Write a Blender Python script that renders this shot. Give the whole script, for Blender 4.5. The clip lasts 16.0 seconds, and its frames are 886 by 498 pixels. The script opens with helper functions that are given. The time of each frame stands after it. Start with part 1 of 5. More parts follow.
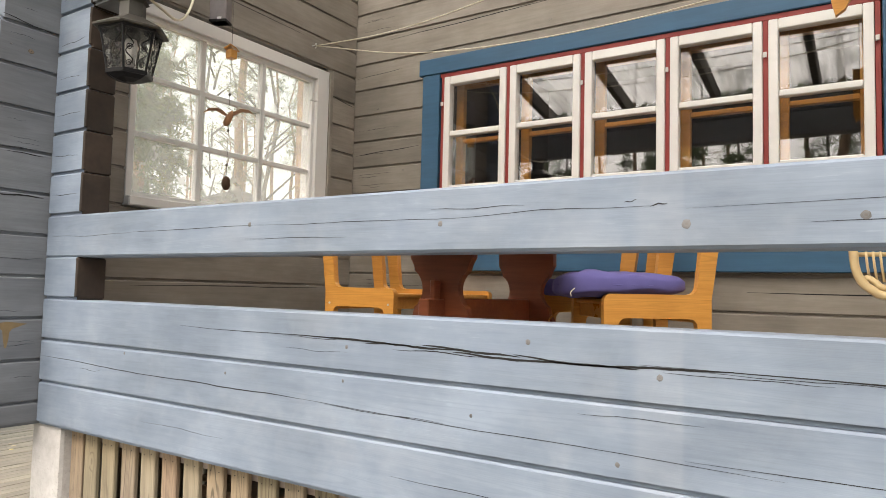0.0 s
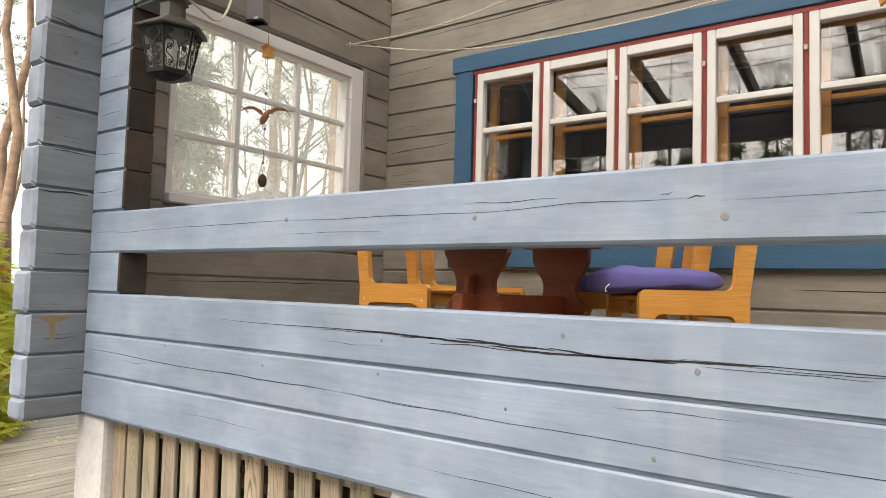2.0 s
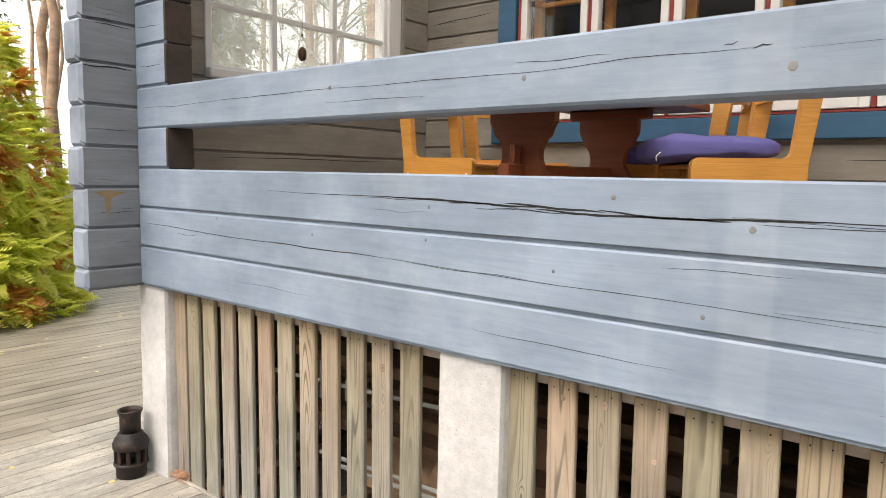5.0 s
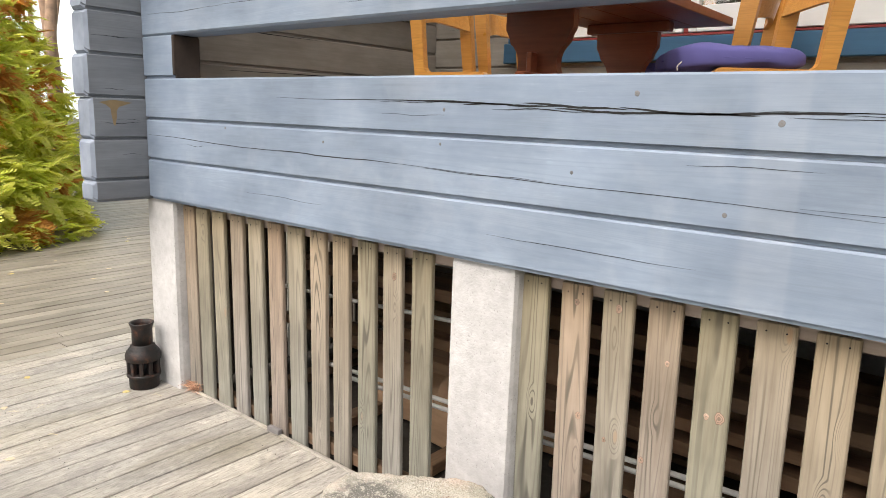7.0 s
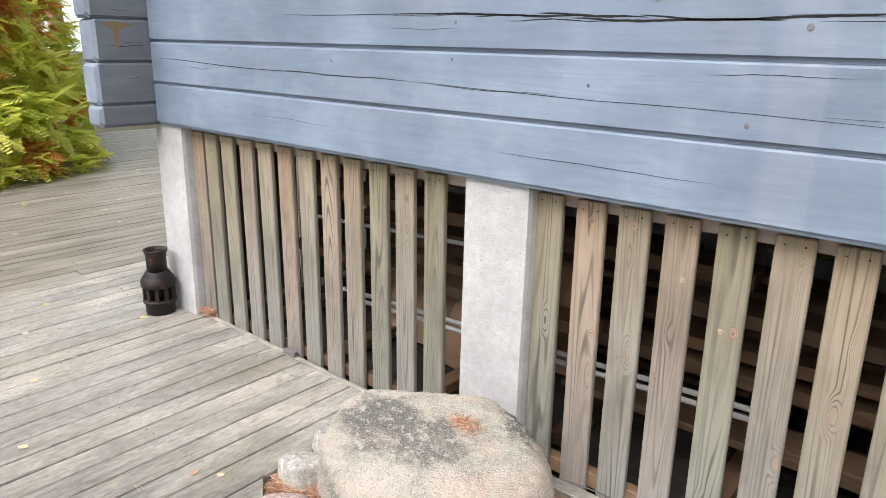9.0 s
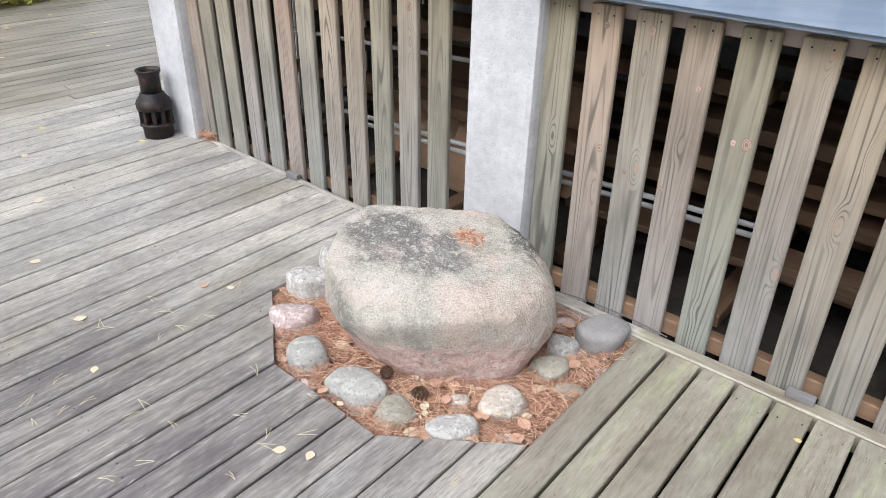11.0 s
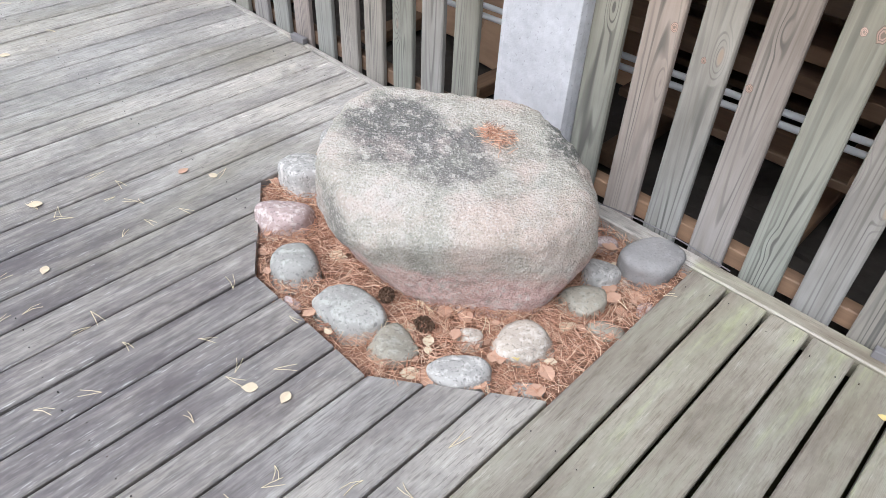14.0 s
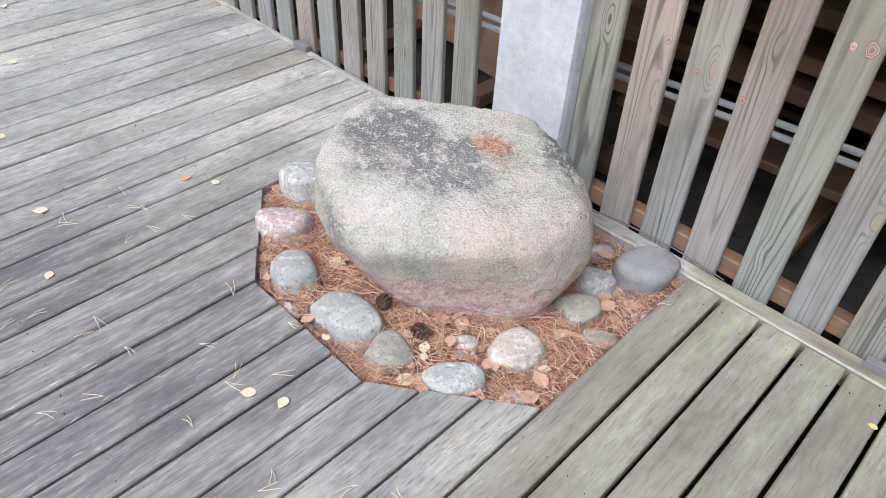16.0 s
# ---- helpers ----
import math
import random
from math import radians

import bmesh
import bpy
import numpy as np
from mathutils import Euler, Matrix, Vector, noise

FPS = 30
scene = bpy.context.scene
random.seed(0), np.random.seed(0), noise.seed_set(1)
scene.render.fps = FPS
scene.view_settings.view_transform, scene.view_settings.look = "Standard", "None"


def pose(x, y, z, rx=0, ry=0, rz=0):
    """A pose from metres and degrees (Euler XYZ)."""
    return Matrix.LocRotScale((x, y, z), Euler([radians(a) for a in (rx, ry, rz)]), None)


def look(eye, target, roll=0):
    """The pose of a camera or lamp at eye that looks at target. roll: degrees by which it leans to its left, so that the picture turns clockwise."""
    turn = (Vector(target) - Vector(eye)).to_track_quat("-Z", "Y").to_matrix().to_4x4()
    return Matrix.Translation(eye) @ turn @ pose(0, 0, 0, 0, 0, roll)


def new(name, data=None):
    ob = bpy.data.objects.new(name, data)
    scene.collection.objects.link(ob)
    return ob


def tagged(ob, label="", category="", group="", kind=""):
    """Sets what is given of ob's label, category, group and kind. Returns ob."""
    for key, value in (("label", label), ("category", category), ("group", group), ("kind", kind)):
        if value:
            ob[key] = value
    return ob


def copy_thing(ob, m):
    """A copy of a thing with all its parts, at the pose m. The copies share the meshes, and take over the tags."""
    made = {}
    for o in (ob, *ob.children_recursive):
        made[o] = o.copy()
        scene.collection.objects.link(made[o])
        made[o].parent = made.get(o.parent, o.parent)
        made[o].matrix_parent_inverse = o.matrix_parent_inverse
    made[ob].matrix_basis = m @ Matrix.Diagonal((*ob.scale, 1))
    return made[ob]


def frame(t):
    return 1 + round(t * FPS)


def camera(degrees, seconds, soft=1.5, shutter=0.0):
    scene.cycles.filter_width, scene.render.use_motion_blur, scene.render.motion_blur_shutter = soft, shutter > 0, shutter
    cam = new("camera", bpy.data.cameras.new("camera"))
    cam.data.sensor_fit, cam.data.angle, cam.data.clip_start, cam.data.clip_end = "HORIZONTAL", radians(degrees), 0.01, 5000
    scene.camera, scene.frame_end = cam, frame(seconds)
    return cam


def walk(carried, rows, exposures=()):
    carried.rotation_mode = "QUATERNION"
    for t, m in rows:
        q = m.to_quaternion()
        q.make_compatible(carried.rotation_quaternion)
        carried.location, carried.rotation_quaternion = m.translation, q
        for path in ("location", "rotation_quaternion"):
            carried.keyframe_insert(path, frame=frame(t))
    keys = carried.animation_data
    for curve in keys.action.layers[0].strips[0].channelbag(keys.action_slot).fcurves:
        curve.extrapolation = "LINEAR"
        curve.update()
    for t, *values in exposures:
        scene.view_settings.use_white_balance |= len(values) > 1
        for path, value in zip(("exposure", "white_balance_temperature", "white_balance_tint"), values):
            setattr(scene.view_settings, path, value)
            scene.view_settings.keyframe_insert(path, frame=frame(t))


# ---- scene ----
cam = camera(65.6, 16.0, 0.75)
METRES, EYE, TILT, LEAN, TURN = 0.852, 1.5, 0.0, 0.0, 32.4
PATH = [
    (0, (3.077, -1.561, 1.506), (1.988, 0.112, 1.629), 1.4),
    (0.5, (3.073, -1.562, 1.504), (1.979, 0.109, 1.615), 1.6),
    (1, (3.073, -1.558, 1.501), (1.968, 0.105, 1.608), 1.7),
    (1.5, (3.077, -1.559, 1.499), (1.949, 0.09, 1.598), 2.1),
    (2, (3.075, -1.57, 1.49), (1.909, 0.051, 1.609), 1.6),
    (2.5, (3.073, -1.572, 1.482), (1.9, 0.047, 1.546), 1.2),
    (3, (3.07, -1.579, 1.474), (1.886, 0.032, 1.523), 0.8),
    (3.5, (3.068, -1.58, 1.474), (1.853, 0.009, 1.479), 1.0),
    (4, (3.065, -1.58, 1.466), (1.836, -0.003, 1.424), 0.4),
    (4.2, (3.065, -1.572, 1.466), (1.83, -0.001, 1.384), 0.7),
    (6.3, (3.031, -1.584, 1.336), (1.799, -0.037, 1.037), 1.7),
    (6.5, (3.031, -1.591, 1.333), (1.805, -0.041, 1.026), 2.1),
    (7, (3.025, -1.58, 1.322), (1.789, -0.056, 0.937), 1.9),
    (7.5, (3.022, -1.585, 1.311), (1.782, -0.073, 0.892), 1.7),
    (8, (3.017, -1.59, 1.305), (1.786, -0.081, 0.849), 1.6),
    (8.5, (3.018, -1.59, 1.296), (1.787, -0.098, 0.79), 1.7),
    (9, (3.013, -1.579, 1.28), (1.789, -0.105, 0.705), 1.3),
    (11.3, (3.002, -1.576, 1.195), (1.904, -0.254, 0.171), 2.1),
    (11.5, (2.999, -1.565, 1.193), (1.901, -0.252, 0.158), 2.5),
    (12, (2.99, -1.52, 1.164), (1.91, -0.267, 0.04), 2.7),
    (12.5, (2.946, -1.445, 1.131), (1.882, -0.224, -0.043), 2.3),
    (13, (2.853, -1.357, 1.11), (1.845, -0.211, -0.181), 3.0),
    (13.5, (2.8, -1.302, 1.088), (1.829, -0.146, -0.223), 4.8),
    (14, (2.807, -1.294, 1.086), (1.795, -0.177, -0.229), 3.4),
    (14.5, (2.816, -1.291, 1.101), (1.784, -0.163, -0.188), 3.9),
    (15, (2.818, -1.294, 1.101), (1.803, -0.183, -0.217), 4.1),
    (15.5, (2.823, -1.292, 1.107), (1.798, -0.163, -0.187), 4.5),
    (16, (2.827, -1.288, 1.111), (1.8, -0.179, -0.199), 3.3),
]
walk(cam, [(t, look(eye, target, roll)) for t, eye, target, roll in PATH],
     [(0.0, 0.93, 7300, 12), (4.0, 0.93, 7200, 12), (8.0, 0.90, 6700, 12), (9.0, 0.80, 6400, 12), (11.5, 0.75, 5900, 12), (13.0, 0.73, 5850, 12), (15.0, 0.71, 5650, 12), (16.0, 0.71, 5650, 12)])

# ---- light ----
world = bpy.data.worlds.new("world")
scene.world = world
world.use_nodes = True
wn, wl = world.node_tree.nodes, world.node_tree.links
sky = wn.new("ShaderNodeTexSky")
sky.sky_type, sky.sun_disc = "NISHITA", False
sky.sun_elevation, sky.sun_rotation = radians(50), radians(200)
sky.air_density, sky.dust_density, sky.ozone_density = 1.0, 4.0, 1.0
haze = wn.new("ShaderNodeHueSaturation")
haze.inputs["Saturation"].default_value = 0.35
wl.new(sky.outputs[0], haze.inputs["Color"])
wl.new(haze.outputs[0], wn["Background"].inputs["Color"])
wn["Background"].inputs["Strength"].default_value = 0.15
sun = new("sun", bpy.data.lights.new("sun", "SUN"))
sun.data.energy, sun.data.angle, sun.data.color = 1.4, radians(30), (1.0, 0.97, 0.93)
sun.matrix_world = look((4.5, -8, 10.5), (1.5, 0, 1))

# ---- materials ----
def shader(name):
    m = bpy.data.materials.new(name)
    m.use_nodes = True
    nt = m.node_tree
    return m, nt.nodes, nt.links, nt.nodes["Principled BSDF"]


def coords(n, l, scale=(1, 1, 1), shift=7.0):
    """Object coordinates, scaled, shifted for each object by its random number."""
    tc, mp, oi = n.new("ShaderNodeTexCoord"), n.new("ShaderNodeMapping"), n.new("ShaderNodeObjectInfo")
    mul = n.new("ShaderNodeMath")
    mul.operation, mul.inputs[1].default_value = "MULTIPLY", shift
    comb = n.new("ShaderNodeCombineXYZ")
    l.new(oi.outputs["Random"], mul.inputs[0])
    for i in range(3):
        l.new(mul.outputs[0], comb.inputs[i])
    mp.inputs["Scale"].default_value = scale
    l.new(tc.outputs["Object"], mp.inputs["Vector"])
    l.new(comb.outputs[0], mp.inputs["Location"])
    return mp.outputs[0], oi.outputs["Random"]


def noise_tex(n, l, vec, scale, detail=4, rough=0.55, dist=0.0):
    t = n.new("ShaderNodeTexNoise")
    t.inputs["Scale"].default_value, t.inputs["Detail"].default_value = scale, detail
    t.inputs["Roughness"].default_value, t.inputs["Distortion"].default_value = rough, dist
    l.new(vec, t.inputs["Vector"])
    return t.outputs["Fac"]


def ramp(n, l, fac, stops):
    r = n.new("ShaderNodeValToRGB")
    e = r.color_ramp.elements
    while len(e) < len(stops):
        e.new(0.5)
    for el, (p, c) in zip(e, stops):
        el.position, el.color = p, (*c, 1) if len(c) == 3 else c
    l.new(fac, r.inputs[0])
    return r.outputs["Color"]


def mix(n, l, fac, a, b, mode="MIX"):
    x = n.new("ShaderNodeMix")
    x.data_type, x.blend_type = "RGBA", mode
    for sock, v in ((x.inputs[0], fac), (x.inputs[6], a), (x.inputs[7], b)):
        if isinstance(v, (int, float)):
            sock.default_value = v
        elif isinstance(v, tuple):
            sock.default_value = (*v, 1)
        else:
            l.new(v, sock)
    return x.outputs[2]


def bump(n, l, p, height, strength=0.3, dist=0.002):
    b = n.new("ShaderNodeBump")
    b.inputs["Strength"].default_value, b.inputs["Distance"].default_value = strength, dist
    l.new(height, b.inputs["Height"])
    l.new(b.outputs[0], p.inputs["Normal"])


def wood(name, light, dark, rough=0.6, grain=1.0, vary=0.25, blotch=0.3, tint=None, rings=0.0, flecks=0.0, stains=0.0, figure=0.0, pale_span=None):
    """Wood with its grain along the local x axis: fine streaks, wider bands, blotches, and a tone of its own for each piece."""
    m, n, l, p = shader(name)
    v, rnd = coords(n, l, (2.0, 40 * grain, 40 * grain))
    fine = noise_tex(n, l, v, 2.2, 5, 0.65)
    v2, _ = coords(n, l, (0.9, 9 * grain, 9 * grain))
    band = noise_tex(n, l, v2, 2.0, 3, 0.5, 0.6)
    v3, _ = coords(n, l, (1, 1.6, 1.6))
    spot = noise_tex(n, l, v3, 2.4, 4, 0.6)
    c = ramp(n, l, fine, [(0.37, dark), (0.62, light)])
    c = mix(n, l, 0.45, c, ramp(n, l, band, [(0.32, dark), (0.62, light)]))
    c = mix(n, l, blotch, c, ramp(n, l, spot, [(0.35, tuple(0.55 * k for k in dark)), (0.65, tuple(min(1, 1.15 * k) for k in light))]))
    if tint:
        if isinstance(tint, list):
            c = mix(n, l, 1.0, c, ramp(n, l, rnd, tint), "MULTIPLY")
        else:
            c = mix(n, l, ramp(n, l, rnd, [(0.1, (0, 0, 0)), (0.9, (0.7, 0.7, 0.7))]), c, tint, "MULTIPLY")
    if rings:
        rv, _ = coords(n, l, (0.20, 9.5, 9.5), 11.0)
        f0 = noise_tex(n, l, rv, 1.7, 0.0, 0.4)
        wv = n.new("ShaderNodeMath")
        wv.operation, wv.inputs[1].default_value = "MULTIPLY", 210.0
        l.new(f0, wv.inputs[0])
        sn = n.new("ShaderNodeMath")
        sn.operation = "SINE"
        l.new(wv.outputs[0], sn.inputs[0])
        k = ramp(n, l, sn.outputs[0], [(0.45, (0, 0, 0)), (0.9, (rings,) * 3)])
        k = mix(n, l, 1.0, k, ramp(n, l, band, [(0.3, (0.25, 0.25, 0.25)), (0.65, (1, 1, 1))]), "MULTIPLY")
        c = mix(n, l, k, c, tuple(0.62 * q for q in dark))
    if figure:
        # flat-sawn figure: long ovals of growth rings that bend round scattered knots
        gv, _ = coords(n, l, (0.55, 15.0, 15.0), 11.0)
        kv, _ = coords(n, l, (3.4, 0.0, 11.0), 23.0)
        vo = n.new("ShaderNodeTexVoronoi")
        vo.inputs["Scale"].default_value, vo.inputs["Randomness"].default_value = 1.0, 0.9
        l.new(kv, vo.inputs["Vector"])
        near = n.new("ShaderNodeMapRange")
        near.interpolation_type = "SMOOTHSTEP"
        near.inputs["From Min"].default_value, near.inputs["From Max"].default_value = 0.26, 0.0
        near.inputs["To Min"].default_value, near.inputs["To Max"].default_value = 0.0, 0.20
        l.new(vo.outputs["Distance"], near.inputs["Value"])
        sm, wv, sn = n.new("ShaderNodeMath"), n.new("ShaderNodeMath"), n.new("ShaderNodeMath")
        l.new(noise_tex(n, l, gv, 1.0, 1.0, 0.3), sm.inputs[0])
        l.new(near.outputs[0], sm.inputs[1])
        wv.operation, wv.inputs[1].default_value = "MULTIPLY", 120.0
        sn.operation = "SINE"
        l.new(sm.outputs[0], wv.inputs[0])
        l.new(wv.outputs[0], sn.inputs[0])
        k = ramp(n, l, sn.outputs[0], [(0.30, (0, 0, 0)), (0.92, (figure,) * 3)])
        ax = n.new("ShaderNodeSeparateXYZ")
        l.new(n.new("ShaderNodeTexCoord").outputs["Object"], ax.inputs[0])
        k = mix(n, l, 1.0, k, ramp(n, l, band, [(0.36, (0.2, 0.2, 0.2)), (0.58, (1, 1, 1))]), "MULTIPLY")
        k = mix(n, l, 1.0, k, ramp(n, l, ax.outputs[2], [(0.006, (0.25,) * 3), (0.03, (1, 1, 1)), (0.056, (1, 1, 1)), (0.08, (0.25,) * 3)]), "MULTIPLY")
        c = mix(n, l, k, c, tuple(0.45 * q for q in dark))
        c = mix(n, l, ramp(n, l, vo.outputs["Distance"], [(0.050, (0.75, 0.75, 0.75)), (0.085, (0, 0, 0))]), c, (0.33, 0.235, 0.17))
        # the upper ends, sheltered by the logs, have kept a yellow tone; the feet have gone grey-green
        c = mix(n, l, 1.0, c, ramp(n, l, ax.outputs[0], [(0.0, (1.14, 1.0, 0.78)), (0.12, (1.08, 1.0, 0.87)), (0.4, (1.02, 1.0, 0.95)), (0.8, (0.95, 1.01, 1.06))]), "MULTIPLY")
    if flecks:
        fv, _ = coords(n, l, (5, 60, 60))
        f = noise_tex(n, l, fv, 3.0, 3, 0.6)
        fm = mix(n, l, 1.0, ramp(n, l, f, [(0.60, (0, 0, 0)), (0.72, (flecks,) * 3)]), ramp(n, l, spot, [(0.42, (0, 0, 0)), (0.6, (1, 1, 1))]), "MULTIPLY")
        c = mix(n, l, fm, c, tuple(min(1, 1.7 * q) for q in light))
    if stains:
        sv = n.new("ShaderNodeMapping")
        sv.inputs["Scale"].default_value = (1.5, 0.8, 1.0)
        where = n.new("ShaderNodeNewGeometry").outputs["Position"]
        l.new(where, sv.inputs["Vector"])
        # a trodden, weather-darkened patch before the boulder, with a broken edge
        far = n.new("ShaderNodeVectorMath")
        far.operation, far.inputs[1].default_value = "DISTANCE", (1.65, -1.42, 0.0)
        l.new(where, far.inputs[0])
        edge = n.new("ShaderNodeMath")
        edge.operation, edge.inputs[1].default_value = "MULTIPLY_ADD", 1.0
        l.new(noise_tex(n, l, where, 1.7, 5, 0.6, 0.5), edge.inputs[0])
        l.new(far.outputs["Value"], edge.inputs[2])
        patch = n.new("ShaderNodeMapRange")
        patch.inputs["From Min"].default_value, patch.inputs["From Max"].default_value = 1.56, 0.98
        l.new(edge.outputs[0], patch.inputs["Value"])
        worn = ramp(n, l, fine, [(0.40, (0.105, 0.090, 0.084)), (0.60, (0.265, 0.238, 0.205))])
        c = mix(n, l, patch.outputs[0], c, mix(n, l, 0.75, c, worn))
        s1, s2 = noise_tex(n, l, sv.outputs[0], 2.6, 8, 0.72, 0.6), noise_tex(n, l, sv.outputs[0], 1.3, 7, 0.68, 0.4)
        c = mix(n, l, ramp(n, l, s1, [(0.40, (0, 0, 0)), (0.52, (0.35 * stains,) * 3), (0.60, (stains,) * 3)]), c, (0.105, 0.097, 0.104))
        c = mix(n, l, ramp(n, l, s2, [(0.52, (0, 0, 0)), (0.66, (stains * 0.75,) * 3)]), c, (0.245, 0.215, 0.13))
        # pale splinters where the grey skin has lifted
        pv, _ = coords(n, l, (13, 115, 115), 5.0)
        chip = ramp(n, l, noise_tex(n, l, pv, 2.0, 3, 0.6), [(0.61, (0, 0, 0)), (0.66, (0.85, 0.85, 0.85))])
        chip = mix(n, l, 1.0, chip, ramp(n, l, s1, [(0.44, (0, 0, 0)), (0.56, (1, 1, 1))]), "MULTIPLY")
        c = mix(n, l, mix(n, l, 1.0, chip, patch.outputs[0], "MULTIPLY"), c, (0.55, 0.535, 0.49))
        # long dark smudges, each within its own board, and short grain checks
        uv, _ = coords(n, l, (2.6, 13, 13), 9.0)
        smudge = ramp(n, l, noise_tex(n, l, uv, 1.5, 6, 0.68, 0.3), [(0.46, (0, 0, 0)), (0.60, (0.80, 0.80, 0.80))])
        heavy = n.new("ShaderNodeMapRange")
        heavy.inputs["To Min"].default_value = 0.10
        l.new(patch.outputs[0], heavy.inputs["Value"])
        c = mix(n, l, mix(n, l, 1.0, smudge, heavy.outputs[0], "MULTIPLY"), c, (0.105, 0.088, 0.088))
        qv, _ = coords(n, l, (14, 130, 130), 3.0)
        c = mix(n, l, ramp(n, l, noise_tex(n, l, qv, 1.6, 3, 0.6), [(0.36, (0.6, 0.6, 0.6)), (0.46, (0, 0, 0))]), c, (0.13, 0.115, 0.10))
        wv2, _ = coords(n, l, (30, 55, 55), 13.0)
        c = mix(n, l, 0.32, c, mix(n, l, 1.0, c, ramp(n, l, noise_tex(n, l, wv2, 1.0, 4, 0.7), [(0.35, (0.55, 0.54, 0.53)), (0.65, (1.4, 1.4, 1.38))]), "MULTIPLY"))
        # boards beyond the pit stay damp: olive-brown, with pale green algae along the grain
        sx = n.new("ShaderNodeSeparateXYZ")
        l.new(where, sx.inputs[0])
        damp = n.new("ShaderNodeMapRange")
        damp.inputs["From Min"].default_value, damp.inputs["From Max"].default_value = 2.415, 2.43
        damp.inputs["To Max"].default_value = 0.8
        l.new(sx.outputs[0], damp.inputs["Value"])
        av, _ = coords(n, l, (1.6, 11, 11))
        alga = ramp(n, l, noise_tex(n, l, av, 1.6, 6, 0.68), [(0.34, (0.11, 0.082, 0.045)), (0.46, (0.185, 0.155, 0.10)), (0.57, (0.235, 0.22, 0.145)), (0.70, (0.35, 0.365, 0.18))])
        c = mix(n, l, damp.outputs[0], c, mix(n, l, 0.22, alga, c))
    if pale_span:       # a paler strip across a span of x, and chalky blooms
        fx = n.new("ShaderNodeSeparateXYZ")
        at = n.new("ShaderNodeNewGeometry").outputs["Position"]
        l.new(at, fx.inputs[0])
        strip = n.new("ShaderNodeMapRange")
        strip.inputs["From Min"].default_value, strip.inputs["From Max"].default_value = pale_span[0] - 1, pale_span[1] + 1
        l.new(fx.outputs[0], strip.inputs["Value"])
        L = pale_span[1] - pale_span[0] + 2
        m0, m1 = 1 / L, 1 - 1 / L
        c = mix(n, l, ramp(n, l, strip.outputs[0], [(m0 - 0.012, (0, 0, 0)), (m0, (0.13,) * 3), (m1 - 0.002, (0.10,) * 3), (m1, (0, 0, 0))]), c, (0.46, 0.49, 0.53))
        chalk = noise_tex(n, l, at, 3.4, 6, 0.65, 0.4)
        c = mix(n, l, ramp(n, l, chalk, [(0.50, (0, 0, 0)), (0.68, (0.16,) * 3)]), c, (0.42, 0.45, 0.49))
        c = mix(n, l, ramp(n, l, chalk, [(0.32, (0.30,) * 3), (0.46, (0, 0, 0))]), c, (0.17, 0.22, 0.31))
    b = ramp(n, l, rnd, [(0.0, (1 - vary,) * 3), (1.0, (1 + 0.4 * vary,) * 3)])
    c = mix(n, l, 1.0, c, b, "MULTIPLY")
    l.new(c, p.inputs["Base Color"])
    r = n.new("ShaderNodeMapRange")
    r.inputs["To Min"].default_value, r.inputs["To Max"].default_value = rough - 0.12, rough + 0.15
    l.new(spot, r.inputs["Value"])
    l.new(r.outputs[0], p.inputs["Roughness"])
    bump(n, l, p, fine, 0.35, 0.0015)
    return m


def plain(name, color, rough=0.5, metal=0.0, vary=0.12, scale=14.0, relief=0.15):
    """A painted or bare surface with faint mottling and relief."""
    m, n, l, p = shader(name)
    v, _ = coords(n, l, (1, 1, 1))
    a = noise_tex(n, l, v, scale, 5, 0.6)
    b = noise_tex(n, l, v, scale * 0.17, 3, 0.5)
    c = mix(n, l, a, tuple(k * (1 - vary) for k in color), tuple(min(1, k * (1 + vary)) for k in color))
    c = mix(n, l, 0.4, c, ramp(n, l, b, [(0.3, tuple(k * (1 - vary) for k in color)), (0.7, color)]))
    l.new(c, p.inputs["Base Color"])
    p.inputs["Roughness"].default_value, p.inputs["Metallic"].default_value = rough, metal
    bump(n, l, p, a, relief, 0.002)
    return m


# outer log tones hold the sky's bluish reflection; the inner taupe leaves it out
LOG_BLUE = wood("sky_tinted_log_paint", (0.240, 0.299, 0.380), (0.170, 0.220, 0.296), 0.5, 0.7, 0.10, 0.4, None, 0.14, 0.15, 0.0, 0.0, (2.60, 2.70))
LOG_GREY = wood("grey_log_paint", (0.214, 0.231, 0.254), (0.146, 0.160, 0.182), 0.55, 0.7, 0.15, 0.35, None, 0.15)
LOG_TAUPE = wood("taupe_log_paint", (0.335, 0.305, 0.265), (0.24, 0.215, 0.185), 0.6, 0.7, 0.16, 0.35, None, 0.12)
LOG_WORN = wood("worn_log_end_paint", (0.255, 0.295, 0.36), (0.17, 0.205, 0.265), 0.65, 0.25, 0.1, 0.6)
LOG_END = wood("dark_log_end", (0.058, 0.040, 0.030), (0.014, 0.011, 0.009), 0.75, 0.25, 0.2, 0.6)
CRACK = plain("crack", (0.012, 0.012, 0.013), 0.9)
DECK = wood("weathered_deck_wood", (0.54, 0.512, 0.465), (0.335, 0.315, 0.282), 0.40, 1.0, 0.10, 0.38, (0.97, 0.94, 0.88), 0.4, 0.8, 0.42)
DECK_WET = wood("damp_deck_wood", (0.34, 0.305, 0.255), (0.19, 0.168, 0.138), 0.45, 1.0, 0.2, 0.5, None, 0.3, 0.4)
